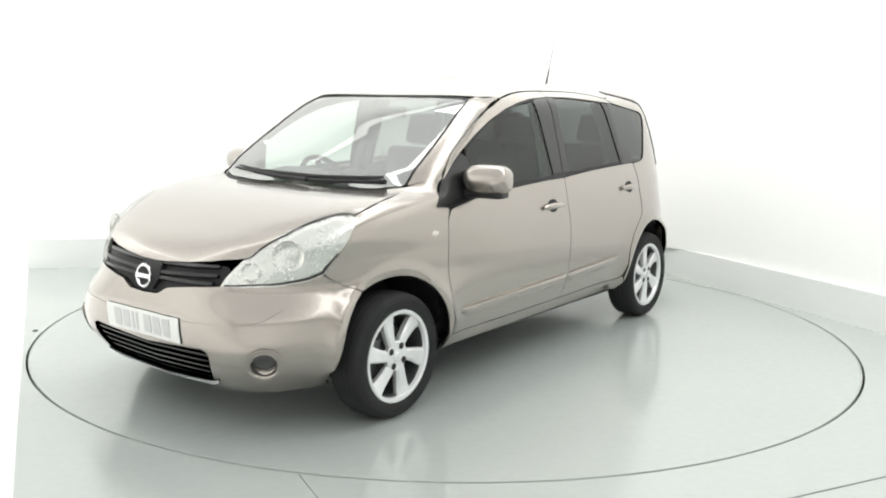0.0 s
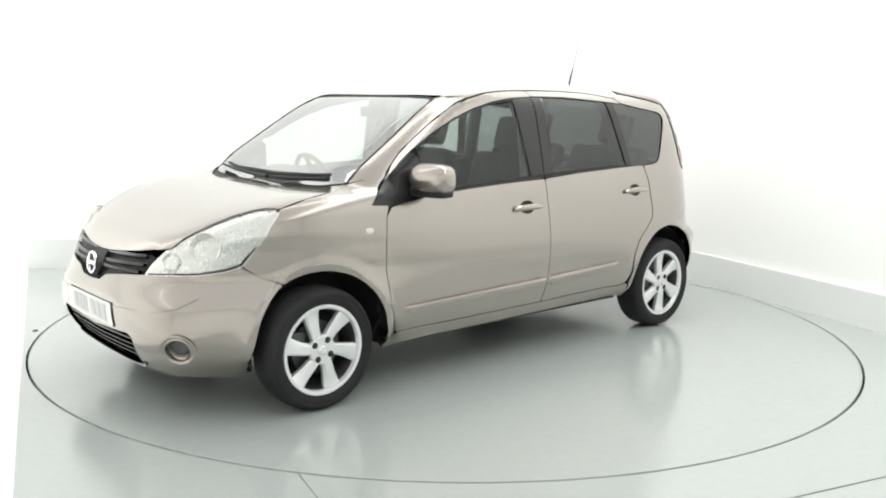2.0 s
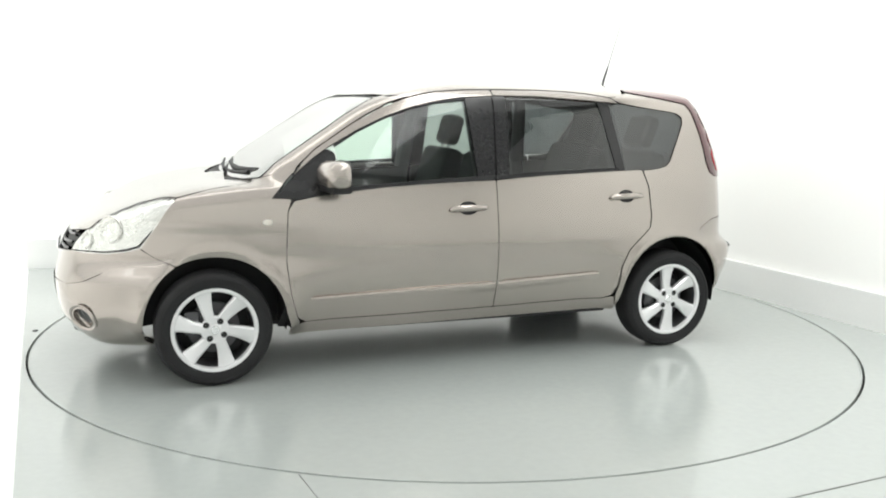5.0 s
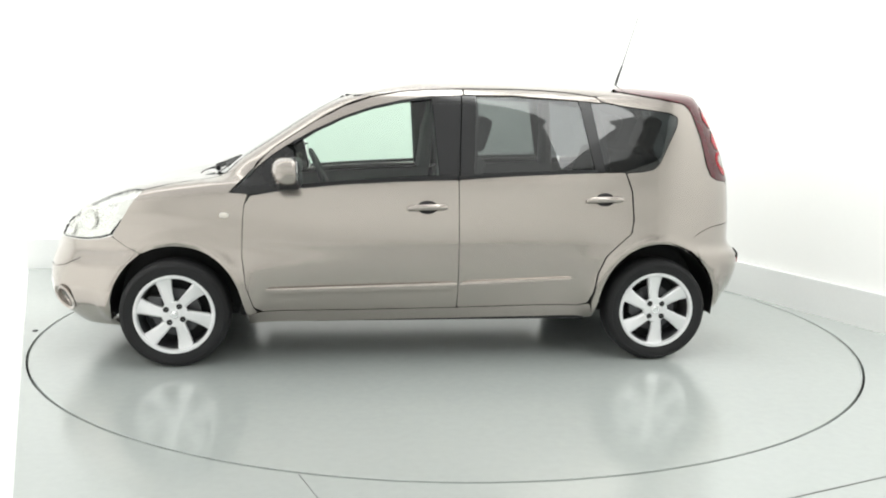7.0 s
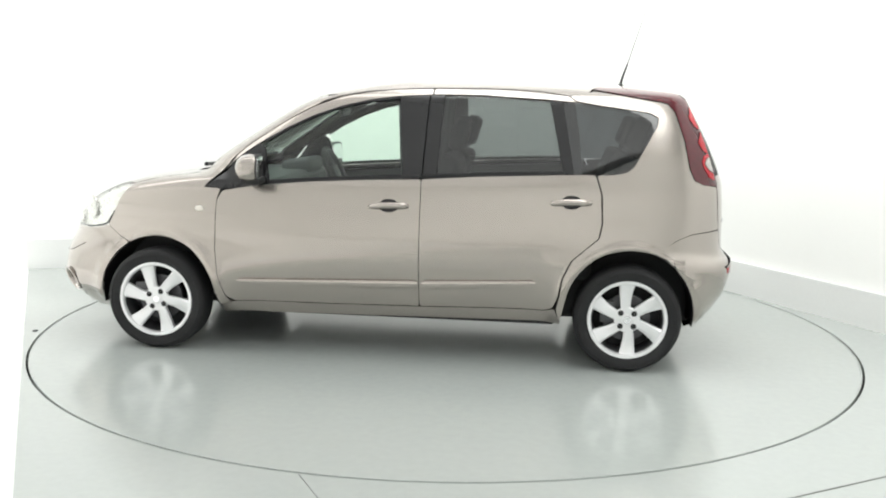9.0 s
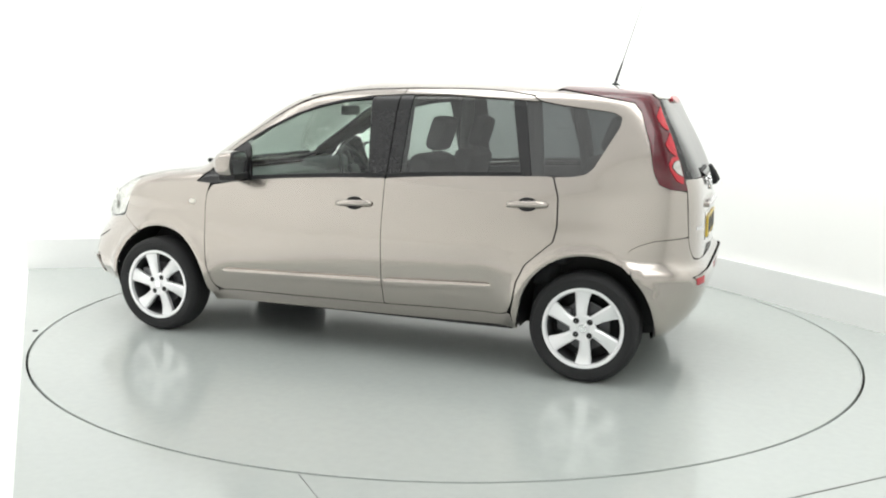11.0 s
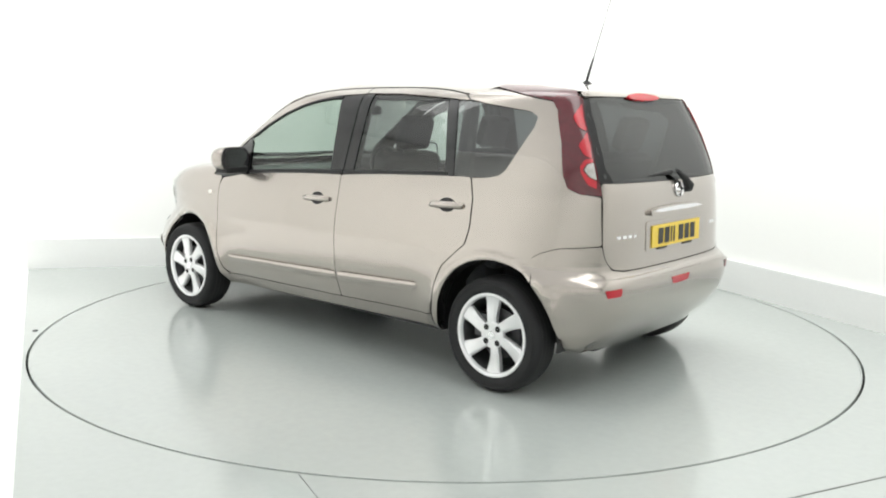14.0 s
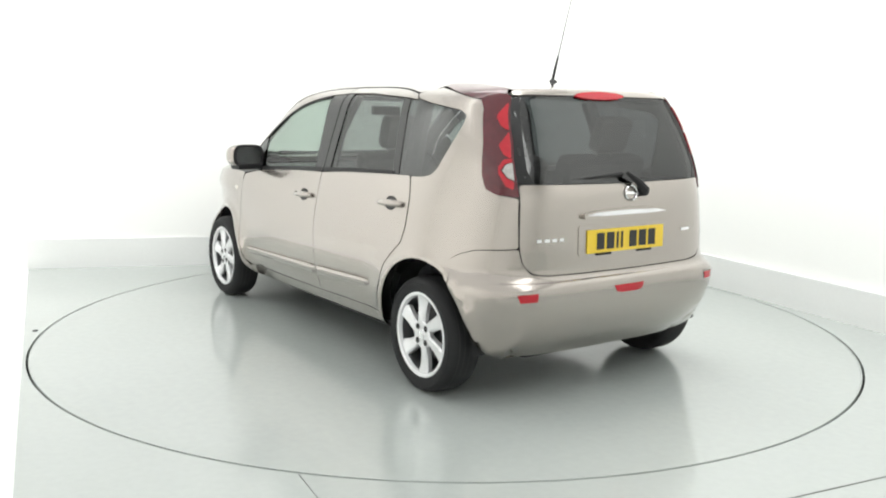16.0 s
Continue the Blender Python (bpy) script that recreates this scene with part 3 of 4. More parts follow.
    for z0, z1, k in ((1.29, 1.42, 0.45), (1.165, 1.29, 0.55)):
        xi = lambda z: np.interp(z, [.995, 1.12, 1.25, 1.374, 1.445], [-1.768, -1.728, -1.682, -1.622, -1.59])
        xo = lambda z: np.interp(z, [1.0, 1.03, 1.09, 1.24, 1.39], [-1.69, -1.638, -1.608, -1.575, -1.522])
        mixx = lambda z, f: xi(z) * (1 - f) + xo(z) * f
        zm = (z0 + z1) / 2
        panel("brake_element", [(mixx(z0, .06), z0), (mixx(zm, .06), zm), (mixx(z1, .06), z1), (mixx(z1 - .03, .20), z1 - .03), (mixx(zm, .40), zm), (mixx(z0 + .02, .26), z0 + .02)], "side", BRIGHTRED, lamp, s, lift=.0085, depth=.004, step=.02, shaped=False, label="bright red inner lens")
    panel("brake_element", [(mixx(1.05, .05), 1.03), (mixx(1.05, .28), 1.045), (mixx(1.10, .42), 1.10), (mixx(1.13, .42), 1.13), (mixx(1.165, .24), 1.163), (mixx(1.165, .05), 1.168), (mixx(1.15, .05), 1.15), (mixx(1.145, .22), 1.145), (mixx(1.12, .36), 1.115), (mixx(1.08, .22), 1.08), (mixx(1.065, .05), 1.065)], "side", BRIGHTRED, lamp, s, lift=.0085, depth=.004, step=.02, r=.004, shaped=False, label="bright red inner lens")
    panel("reversing_lens", [(mixx(1.07, .04), 1.07), (mixx(1.085, .20), 1.085), (mixx(1.115, .31), 1.115), (mixx(1.14, .20), 1.14), (mixx(1.15, .04), 1.15)], "side", PALELENS, lamp, s, lift=.0085, depth=.004, step=.02, r=.004, shaped=False, label="clear reversing lens")

    # headlamp: bowl, reflectors and clear lens
    HL = wrap("wrap_f", (1.985, .442, .652), (1.92, .525, .655), (1.82, .617, .657), (1.724, .671, .671), (1.660, .70, .692), (1.597, .728, .776), (1.533, .75, .880), (1.478, .724, .934), (1.520, .660, .940), (1.632, .604, .914), (1.753, .556, .862), (1.889, .497, .772), (1.96, .461, .698))
    mid = np.mean(HL, 0)
    hl = panel("headlamp", [tuple(mid + (np.array(q) - mid) * 1.07) for q in HL], "wrap_f", REFLECTOR, car, s, lift=-.006, depth=.012, step=.025, r=.012, shaped=False, label="large clear swept-back headlamp")
    panel("headlamp_edge", [HL[0], HL[1], HL[2], HL[3], HL[4], HL[5], (HL[5][0] - .004, HL[5][1]), (HL[4][0] - .008, HL[4][1] + .007), (HL[3][0] - .004, HL[3][1] + .009), (HL[2][0], HL[2][1] + .008), (HL[1][0], HL[1][1] + .007), (HL[0][0], HL[0][1] + .006)], "wrap_f", GLOSSBLACK, hl, s, lift=-.002, depth=.003, step=.02, r=.003, shaped=False, label="thin dark lower edge of the lamp")
    panel("headlamp_lens", HL, "wrap_f", LENS, hl, s, lift=.002, depth=.001, step=.03, r=.012, shaped=False, label="clear plastic lens")
    for x, y, z, r in ((1.900, .52, .712, .040), (1.775, .605, .775, .066)):
        p = on_skin(wrap("wrap_f", (x, y, z)), "wrap_f", s)
        n = Vector(skin_normal(p)[0])
        bm = lathe([(r, .006), (r * .94, .003), (r * .7, -.008), (r * .4, -.013), (r * .3, -.004), (.001, -.002)], 28, "z")
        part("lamp_bowl", moved(bm, facing(Vector(p[0]) - n * .0045, n)), REFLECTOR, hl, "round chrome reflector bowl")
        bm = lathe([(r * 1.06, -.002), (r * 1.05, .003), (r * 1.0, .005), (r * .97, .002)], 28, "z")
        part("lamp_ring", moved(bm, facing(Vector(p[0]) - n * .0075, n)), REFLECTOR, hl)

# bonnet, cowl, windscreen, roof
bonnet_front = [(1.998, 0), (1.995, .10), (1.982, .22), (1.957, .34), (1.915, .450), (1.885, .503)]
bonnet = panel("bonnet", bonnet_front + [(1.75, .562), (1.632, .610), (1.520, .664), (1.480, .720)] + gap(BONNET_EDGE[1:], 0, -.0015) + [(1.13, .585), (1.20, .46), (1.255, .25), (1.27, 0)], "top", PAINT, car, both=True, shaped=False, depth=.005)
panel("cowl", [(1.262, 0), (1.247, .25), (1.192, .46), (1.122, .585), (1.06, .645), (1.02, .655), (1.055, .58), (1.11, .45), (1.15, .25), (1.16, 0)], "top", BLACK, car, both=True, lift=-.008, shaped=False, label="black plastic scuttle below the windscreen")
wz = np.array([1.03, 1.1, 1.2, 1.3, 1.4, 1.43])
screen_edge = [(float(half(z)) * k, z) for z, k in zip(wz, (.82, .835, .85, .855, .855, .85))]
panel("windscreen", [(0, 1.002), (.30, 1.005), (.52, 1.012)] + screen_edge + [(.50, 1.442), (.3, 1.447), (0, 1.449)], "front", SCREEN, car, both=True, lift=-.003, depth=.004, shaped=False, label="pale green tinted windscreen")
panel("windscreen_seal", [(0, 1.4485), (.3, 1.4465), (.50, 1.4415), (.556, 1.431), (.560, 1.436), (.50, 1.446), (.3, 1.451), (0, 1.453)], "front", BLACK, car, both=True, lift=.0, depth=.006, r=.003, shaped=False)
drip3 = on_skin(gap(DRIP, 0, .002), "side")
for s, side_name in SIDES:
    out = [(p[1], p[2]) for p in drip3[:7]]
    panel("windscreen_pillar", [(e[0] + .004, e[1]) for e in screen_edge] + [(.565, 1.458), (.60, 1.464), (.622, 1.456)] + out[::-1] + [(.70, 1.045), (.66, 1.03)], "front", PAINT, car, s, shaped=False, step=.03)
    panel("windscreen_seal", [(e[0] - .009, e[1]) for e in screen_edge] + [(e[0] + .003, e[1]) for e in screen_edge[::-1]], "front", BLACK, car, s, lift=.0, depth=.006, r=.003, step=.02, shaped=False)
lamp3 = on_skin(LAMP_IN[::-1], "side")
roof_edge = [(p[0], p[1]) for p in drip3[6:]]
roof = panel("roof", [(.421, 0), (.418, .3), (.408, .50), (.38, .588)] + roof_edge + [(-1.06, .60)] + [(p[0] + .004, p[1] + .006) for p in lamp3[:3]] + [(-1.575, .46), (-1.583, .38), (-1.588, 0)], "top", PAINT, car, both=True, shaped=False)
panel("bonnet_frame", [(1.95, 0), (1.92, .35), (1.84, .50), (1.62, .64), (1.46, .745), (1.02, .70), (1.10, .60), (1.23, .25), (1.25, 0)], "top", PAINT, car, both=True, lift=-.010, depth=.004, shaped=False, label="painted metal frame under the bonnet edge")
panel("roof_frame", [(.47, 0), (.46, .35), (.45, .52), (.41, .61), (.30, .645), (.12, .655), (.10, .50), (.20, 0)], "top", PAINT, car, both=True, lift=-.009, depth=.004, shaped=False)
for s, side_name in SIDES:
    panel("roof_frame", [(-.85, .42), (-.88, .60), (-1.08, .615), (-1.3, .605), (-1.48, .585), (-1.55, .50), (-1.56, .42)], "top", PAINT, car, s, lift=-.010, depth=.004, shaped=False)
for s, side_name in SIDES:
    rim_line = [(p[0], p[2]) for p in edge3]
    panel("wing_frame", gap(rim_line, 0, .014) + gap(rim_line[::-1], 0, -.03), "side", PAINT, car, s, lift=-.006, depth=.004, step=.02, r=.004, shaped=False)
    top_line = HL[7:12]
    panel("lamp_frame", top_line + [(a - .035, b + .016) for a, b in top_line[::-1]], "wrap_f", PAINT, car, s, lift=-.005, depth=.004, step=.02, r=.004, shaped=False)
# tailgate with its glass
gate = panel("tailgate", [(0, .634), (.21, .636), (.49, .640), (.565, .652), (.604, .695), (.617, .766), (.613, .88), (.606, .992), (.604, 1.054), (0, 1.045)], "rear", PAINT, car, both=True, shaped=False, r=.02)
panel("rear_glass", [(0, 1.049), (.605, 1.058), (.62, 1.12), (.602, 1.25), (.575, 1.374), (.545, 1.44), (.46, 1.458), (0, 1.463)], "rear", REARGLASS, gate, both=True, lift=-.003, depth=.004, shaped=False, label="dark tinted rear window")
for k in (1, -1):
    panel("gate_seal", [(.55, 1.055), (.650, 1.06), (.645, 1.12), (.632, 1.25), (.610, 1.374), (.585, 1.44), (.52, 1.445), (.53, 1.374), (.56, 1.25), (.58, 1.12)], "rear", BLACK, gate, k, lift=-.007, depth=.004, r=.006, shaped=False)
    panel("glass_border", [(.535, 1.053), (.604, 1.060), (.618, 1.12), (.600, 1.25), (.573, 1.374), (.545, 1.436), (.49, 1.450), (.515, 1.374), (.545, 1.25), (.562, 1.12)], "rear", BLACK, gate, k, lift=-.0015, depth=.002, r=.006, shaped=False, label="black border of the rear window")
panel("roof_spoiler", [(0, 1.460), (.44, 1.458), (.52, 1.454), (.515, 1.470), (.47, 1.482), (0, 1.490)], "rear", PAINT, gate, both=True, lift=.004, depth=.02, shaped=False, r=.008)
panel("brake_light", [(.165 * math.cos(a) - .01, 1.459 + .018 * math.sin(a)) for a in np.linspace(0, 2 * math.pi, 24, endpoint=False)], "rear", BRIGHTRED, gate, lift=.010, depth=.012, step=.02, r=.004, shaped=False, label="red high-level brake light")
# gate handle garnish, number plate recess
panel("gate_garnish", [(.285, .888), (.29, .912), (.20, .925), (0, .930), (-.20, .925), (-.29, .912), (-.285, .888), (-.15, .880), (.15, .880)], "rear", PAINT, gate, lift=.020, depth=.03, r=.01, shaped=False, label="body-coloured handle bar above the plate")
# silver strip laid on as the highlight along the body-coloured bar
panel("garnish_shine", [(.27, .904), (.20, .917), (0, .921), (-.20, .917), (-.27, .904), (-.15, .899), (.15, .899)], "rear", ALLOY, gate, lift=.0225, depth=.003, r=.006, shaped=False)
panel("plate_recess", [(.31, .712), (.31, .860), (-.31, .860), (-.31, .712)], "rear", PAINT, gate, lift=.003, depth=.004, r=.02, shaped=False)


def number_plate(name, centre, normal, material, ink, bars, label):
    """A flat acrylic plate with plain bars in place of its characters."""
    m = facing(centre, normal)
    plate = part(name, moved(box((.520, .112, .006), bevel=.002), m), material, car, label, smooth=0)
    x = -.200
    for k in range(7):
        wide = .014 if k in (2, 3) else .050
        bm = box((wide, .079, .0015), (x + wide / 2, 0, .0045))
        part("character_bar", moved(bm, m), ink, plate, smooth=0)
        x += wide + (.044 if k == 3 else .0155)
    return plate


rp = number_plate("rear_number_plate", (-1.852, 0, .780), (-1, 0, .02), YELLOW, INK, 7, "yellow rear number plate with dark bars")
fp = panel("front_number_plate", [(-.26, .394), (.26, .394), (.26, .506), (-.26, .506)], "front", WHITE, car, lift=.006, depth=.005, r=.006, shaped=False, label="white front number plate with grey bars paled as if overexposed")
x = -.200
for k in range(7):
    wide = .014 if k in (2, 3) else .050
    panel("character_bar", [(x, .411), (x + wide, .411), (x + wide, .489), (x, .489)], "front", GREYINK, fp, lift=.0072, depth=.001, r=.001, shaped=False)
    x += wide + (.044 if k == 3 else .0155)
for y in (.15, -.13):
    part("plate_clip", box((.012, .10, .012), (-1.850, y, .718), .003), BLACK, rp)

# badges as plain shapes
for x, z, nx, name, r in ((2.042, .652, 1, "front_badge", .052), (-1.826, 1.000, -1, "rear_badge", .040)):
    m = facing((x + .006 * nx, -.035 if nx < 0 else 0, z), (nx, 0, .12))
    bm = lathe([(r, 0), (r * 1.02, .006), (r * .93, .011), (r * .80, .008), (r * .78, 0)], 36, "z")
    badge = part(name, moved(bm, m), CHROME, car, "round chrome badge ring with a bar")
    part("badge_bar", moved(box((r * 2.06, r * .36, .009), (0, 0, .006), .003), m), CHROME, badge)
for k, (y0, w) in enumerate(((.53, .03), (.49, .034), (.45, .032), (.41, .028))):
    at, n = skin_point(y0, .800, "rear", 1)
    part("badge_letter_bar", moved(box((w * .8, .015, .003), (0, 0, .002), .001), facing(at, n)), ALLOY, gate, smooth=0)
at, n = skin_point(-.44, .80, "rear", 1)
part("badge_letter_bar", moved(box((.07, .015, .003), (0, 0, .002), .001), facing(at, n)), ALLOY, gate, smooth=0)

# bumpers
LOW_GRILLE = [(0, .365), (.30, .385), (.375, .392), (.412, .378), (.415, .345), (.372, .245), (.345, .232), (0, .205)]
front_top = wrap("wrap_f", *[tuple(p) for p in on_skin([(0, .583), (.10, .588), (.158, .620), (.29, .638), (.425, .650)], "front")]) + wrap("wrap_f", (1.92, .525, .650), (1.82, .617, .652), (1.724, .671, .666), (1.660, .70, .686))
bump_edge = front_top + side_wrap("wrap_f", (1.575, .634), *ARCH_BUMPER, (1.652, .30), (1.64, .225), (1.60, .205)) + wrap("wrap_f", (1.80, .66, .188), (1.93, .42, .178), (1.97, .2, .172), (1.98, 0, .170))
low3 = wrap("wrap_f", *[tuple(p) for p in on_skin(LOW_GRILLE, "front")])
low_hole = low3 + [(-a, b) for a, b in low3[::-1] if abs(a) > 1e-6]
fog_c = wrap("wrap_f", (1.955, .650, .342))[0]
fog_holes = [[(k * fog_c[0] + .034 * math.cos(a), fog_c[1] + .052 * math.sin(a)) for a in np.linspace(0, 2 * math.pi, 20, endpoint=False)] for k in (1, -1)]
fb = panel("front_bumper", bump_edge, "wrap_f", PAINT, car, both=True, holes=[low_hole] + fog_holes, step=.03, r=.008, depth=.03)
lg = panel("lower_grille", [(a, b) for a, b in low3], "wrap_f", BLACK, fb, both=True, lift=-.045, depth=.01, step=.04, shaped=False, label="black lower air intake")
for z, w in ((.232, .35), (.262, .365), (.292, .38), (.322, .39), (.352, .40)):
    panel("grille_slat", [(0, z - .012), (w, z + .006), (w, z + .014), (0, z - .002)], "front", GLOSSBLACK, lg, both=True, lift=-.012, depth=.02, r=.003, shaped=False)
panel("intake_lip", [(0, .186), (.34, .214), (.392, .234), (.402, .250), (.35, .236), (0, .207)], "front", ALLOY, fb, both=True, lift=.006, depth=.01, r=.003, shaped=False, label="bright lower lip of the air intake")
for k in (1, -1):
    p = on_skin([(fog_c[0], fog_c[1])], "wrap_f", k)
    n = skin_normal(p)[0]
    n = Vector((n[0], n[1], n[2])).normalized()
    m = facing(Vector(p[0]), n)
    bm = lathe([(.082, -.006), (.075, -.003), (.067, -.006), (.057, -.018), (.049, -.030), (.044, -.044)], 32, "z")
    fog = part("fog_lamp", moved(bm, m), PAINT, fb, "round front fog lamp in a body-coloured bezel")
    part("fog_reflector", moved(lathe([(.044, -.034), (.030, -.046), (.012, -.052), (.001, -.052)], 28, "z"), m), DARKMETAL, fog)
    part("fog_lens", moved(lathe([(.045, -.034), (.030, -.028), (.001, -.026)], 28, "z"), m), LENS, fog)
# upper grille
GR = [(0, .727), (.10, .727), (.22, .733), (.335, .740), (.415, .738), (.445, .712), (.435, .662), (.29, .644), (.160, .626), (.105, .594), (0, .589)]
grille = panel("grille", GR, "front", BLACK, car, both=True, lift=-.022, depth=.01, r=.008, shaped=False, label="black radiator grille with dark bars")
panel("grille_surround", [(0, .722), (.22, .728), (.39, .734), (.39, .724), (.22, .716), (0, .708)], "front", GLOSSBLACK, grille, both=True, lift=-.004, depth=.02, r=.003, shaped=False)
for k in (1, -1):
    for z0, z1, y1 in ((.672, .686, .40), (.650, .652, .385)):
        panel("grille_bar", [(.07, z0), (y1, z1), (y1, z1 + .013), (.07, z0 + .013)], "front", GLOSSBLACK, grille, k, lift=-.004, depth=.02, r=.003, shaped=False)
panel("grille_centre", [(0, .722), (.06, .722), (.085, .650), (.055, .600), (0, .594)], "front", BLACK, grille, both=True, lift=-.002, depth=.02, r=.01, shaped=False)
panel("bumper_crease", wrap("wrap_f", (2.066, .27, .490), (2.0, .52, .500), (1.93, .62, .522), (1.85, .665, .565), (1.853, .664, .571), (1.928, .622, .530), (1.998, .522, .508), (2.065, .27, .497)), "wrap_f", PAINT, fb, lift=.0025, depth=.004, r=.002, step=.02, shaped=False)
panel("bumper_crease", wrap("wrap_f", (2.066, .27, .490), (2.0, .52, .500), (1.93, .62, .522), (1.85, .665, .565), (1.853, .664, .571), (1.928, .622, .530), (1.998, .522, .508), (2.065, .27, .497)), "wrap_f", PAINT, fb, -1, lift=.0025, depth=.004, r=.002, step=.02, shaped=False)

rear_edge = wrap("wrap_r", *[tuple(p) for p in on_skin([(0, .629), (.21, .631), (.492, .635), (.570, .646), (.609, .70), (.620, .762)], "rear")]) + side_wrap("wrap_r", (-1.635, .749), (-1.56, .723), (-1.516, .698), *ARCH_TAIL, (-1.646, .27), (-1.62, .235)) + wrap("wrap_r", (-1.74, .55, .228), (-1.77, .3, .222), (-1.775, 0, .220))
rb = panel("rear_bumper", rear_edge, "wrap_r", PAINT, car, both=True, step=.03, r=.01, depth=.03)
panel("bumper_ledge", wrap("wrap_r", *[tuple(p) for p in on_skin([(0, .592), (.30, .594), (.55, .590), (.68, .572), (.68, .564), (.55, .580), (.30, .584), (0, .582)], "rear")]), "wrap_r", PAINT, rb, both=True, lift=.007, depth=.01, r=.003, step=.025, shaped=False)
for pts, nm in (([(.665, .566), (.568, .570), (.572, .532), (.652, .529)], "reflector"), ([(-.665, .566), (-.568, .570), (-.572, .532), (-.652, .529)], "reflector"), ([(.10, .566), (-.10, .566), (-.085, .534), (-.05, .528), (.05, .528), (.085, .534)], "rear_fog_lamp")):
    panel(nm, pts, "rear", BRIGHTRED, rb, lift=.002, depth=.004, r=.006, step=.02, shaped=False, label="red plastic lens in the bumper")

# dark lining behind the panels, floor pan, wheel housings
for s, side_name in SIDES:
    panel("inner_lining", [(1.0, .24), (.955, .40), (.99, .52), (1.09, .61), (1.20, .66), (1.32, .68), (1.45, .65), (1.47, .90), (1.05, .94), (.7, .93), (-1.0, 1.02), (-1.60, 1.02), (-1.66, .80), (-1.55, .62), (-1.41, .68), (-1.29, .70), (-1.17, .675), (-1.07, .61), (-.99, .50), (-.955, .40), (-.955, .25)], "side", BLACK, car, s, lift=-.035, depth=.01, step=.06, shaped=False)
    for hx in (HUB_X, -HUB_X):
        bm = bmesh.new()
        rows = []
        for k in range(25):
            a = math.pi * (-0.055 + 1.11 * k / 24)
            rows.append([bm.verts.new((hx + .352 * math.cos(a), s * y, max(.238, .310 + .352 * math.sin(a)))) for y in (.50, .60, .70, .775)])
        for a, b in zip(rows, rows[1:]):
            for j in range(3):
                bm.faces.new((a[j], a[j + 1], b[j + 1], b[j]))
        c = bm.verts.new((hx, s * .5, .310))
        for a, b in zip(rows, rows[1:]):
            bm.faces.new((a[0], b[0], c))
        part("wheel_housing", bm, BLACK, car)
part("floor_pan", box((3.3, 1.0, .05), (-.05, 0, .235), .02), BLACK, car, smooth=0)
part("floor_pan", box((1.84, 1.50, .04), (0, 0, .245), .01), BLACK, car, smooth=0)
part("exhaust_pipe", tube([(-1.2, -.38, .22), (-1.52, -.40, .235), (-1.66, -.42, .235)], [.09, .03, .026], 14), DARKMETAL, car, "dull steel exhaust")
part("suspension_beam", tube([(-1.3, -.6, .27), (-1.3, .6, .27)], .035, 10), DARKMETAL, car)
part("radiator_core", box((.05, 0.96, .42), (1.74, 0, .43), .02), BLACK, car, smooth=0)


# ---------------------------------------------------------------- car: wheels


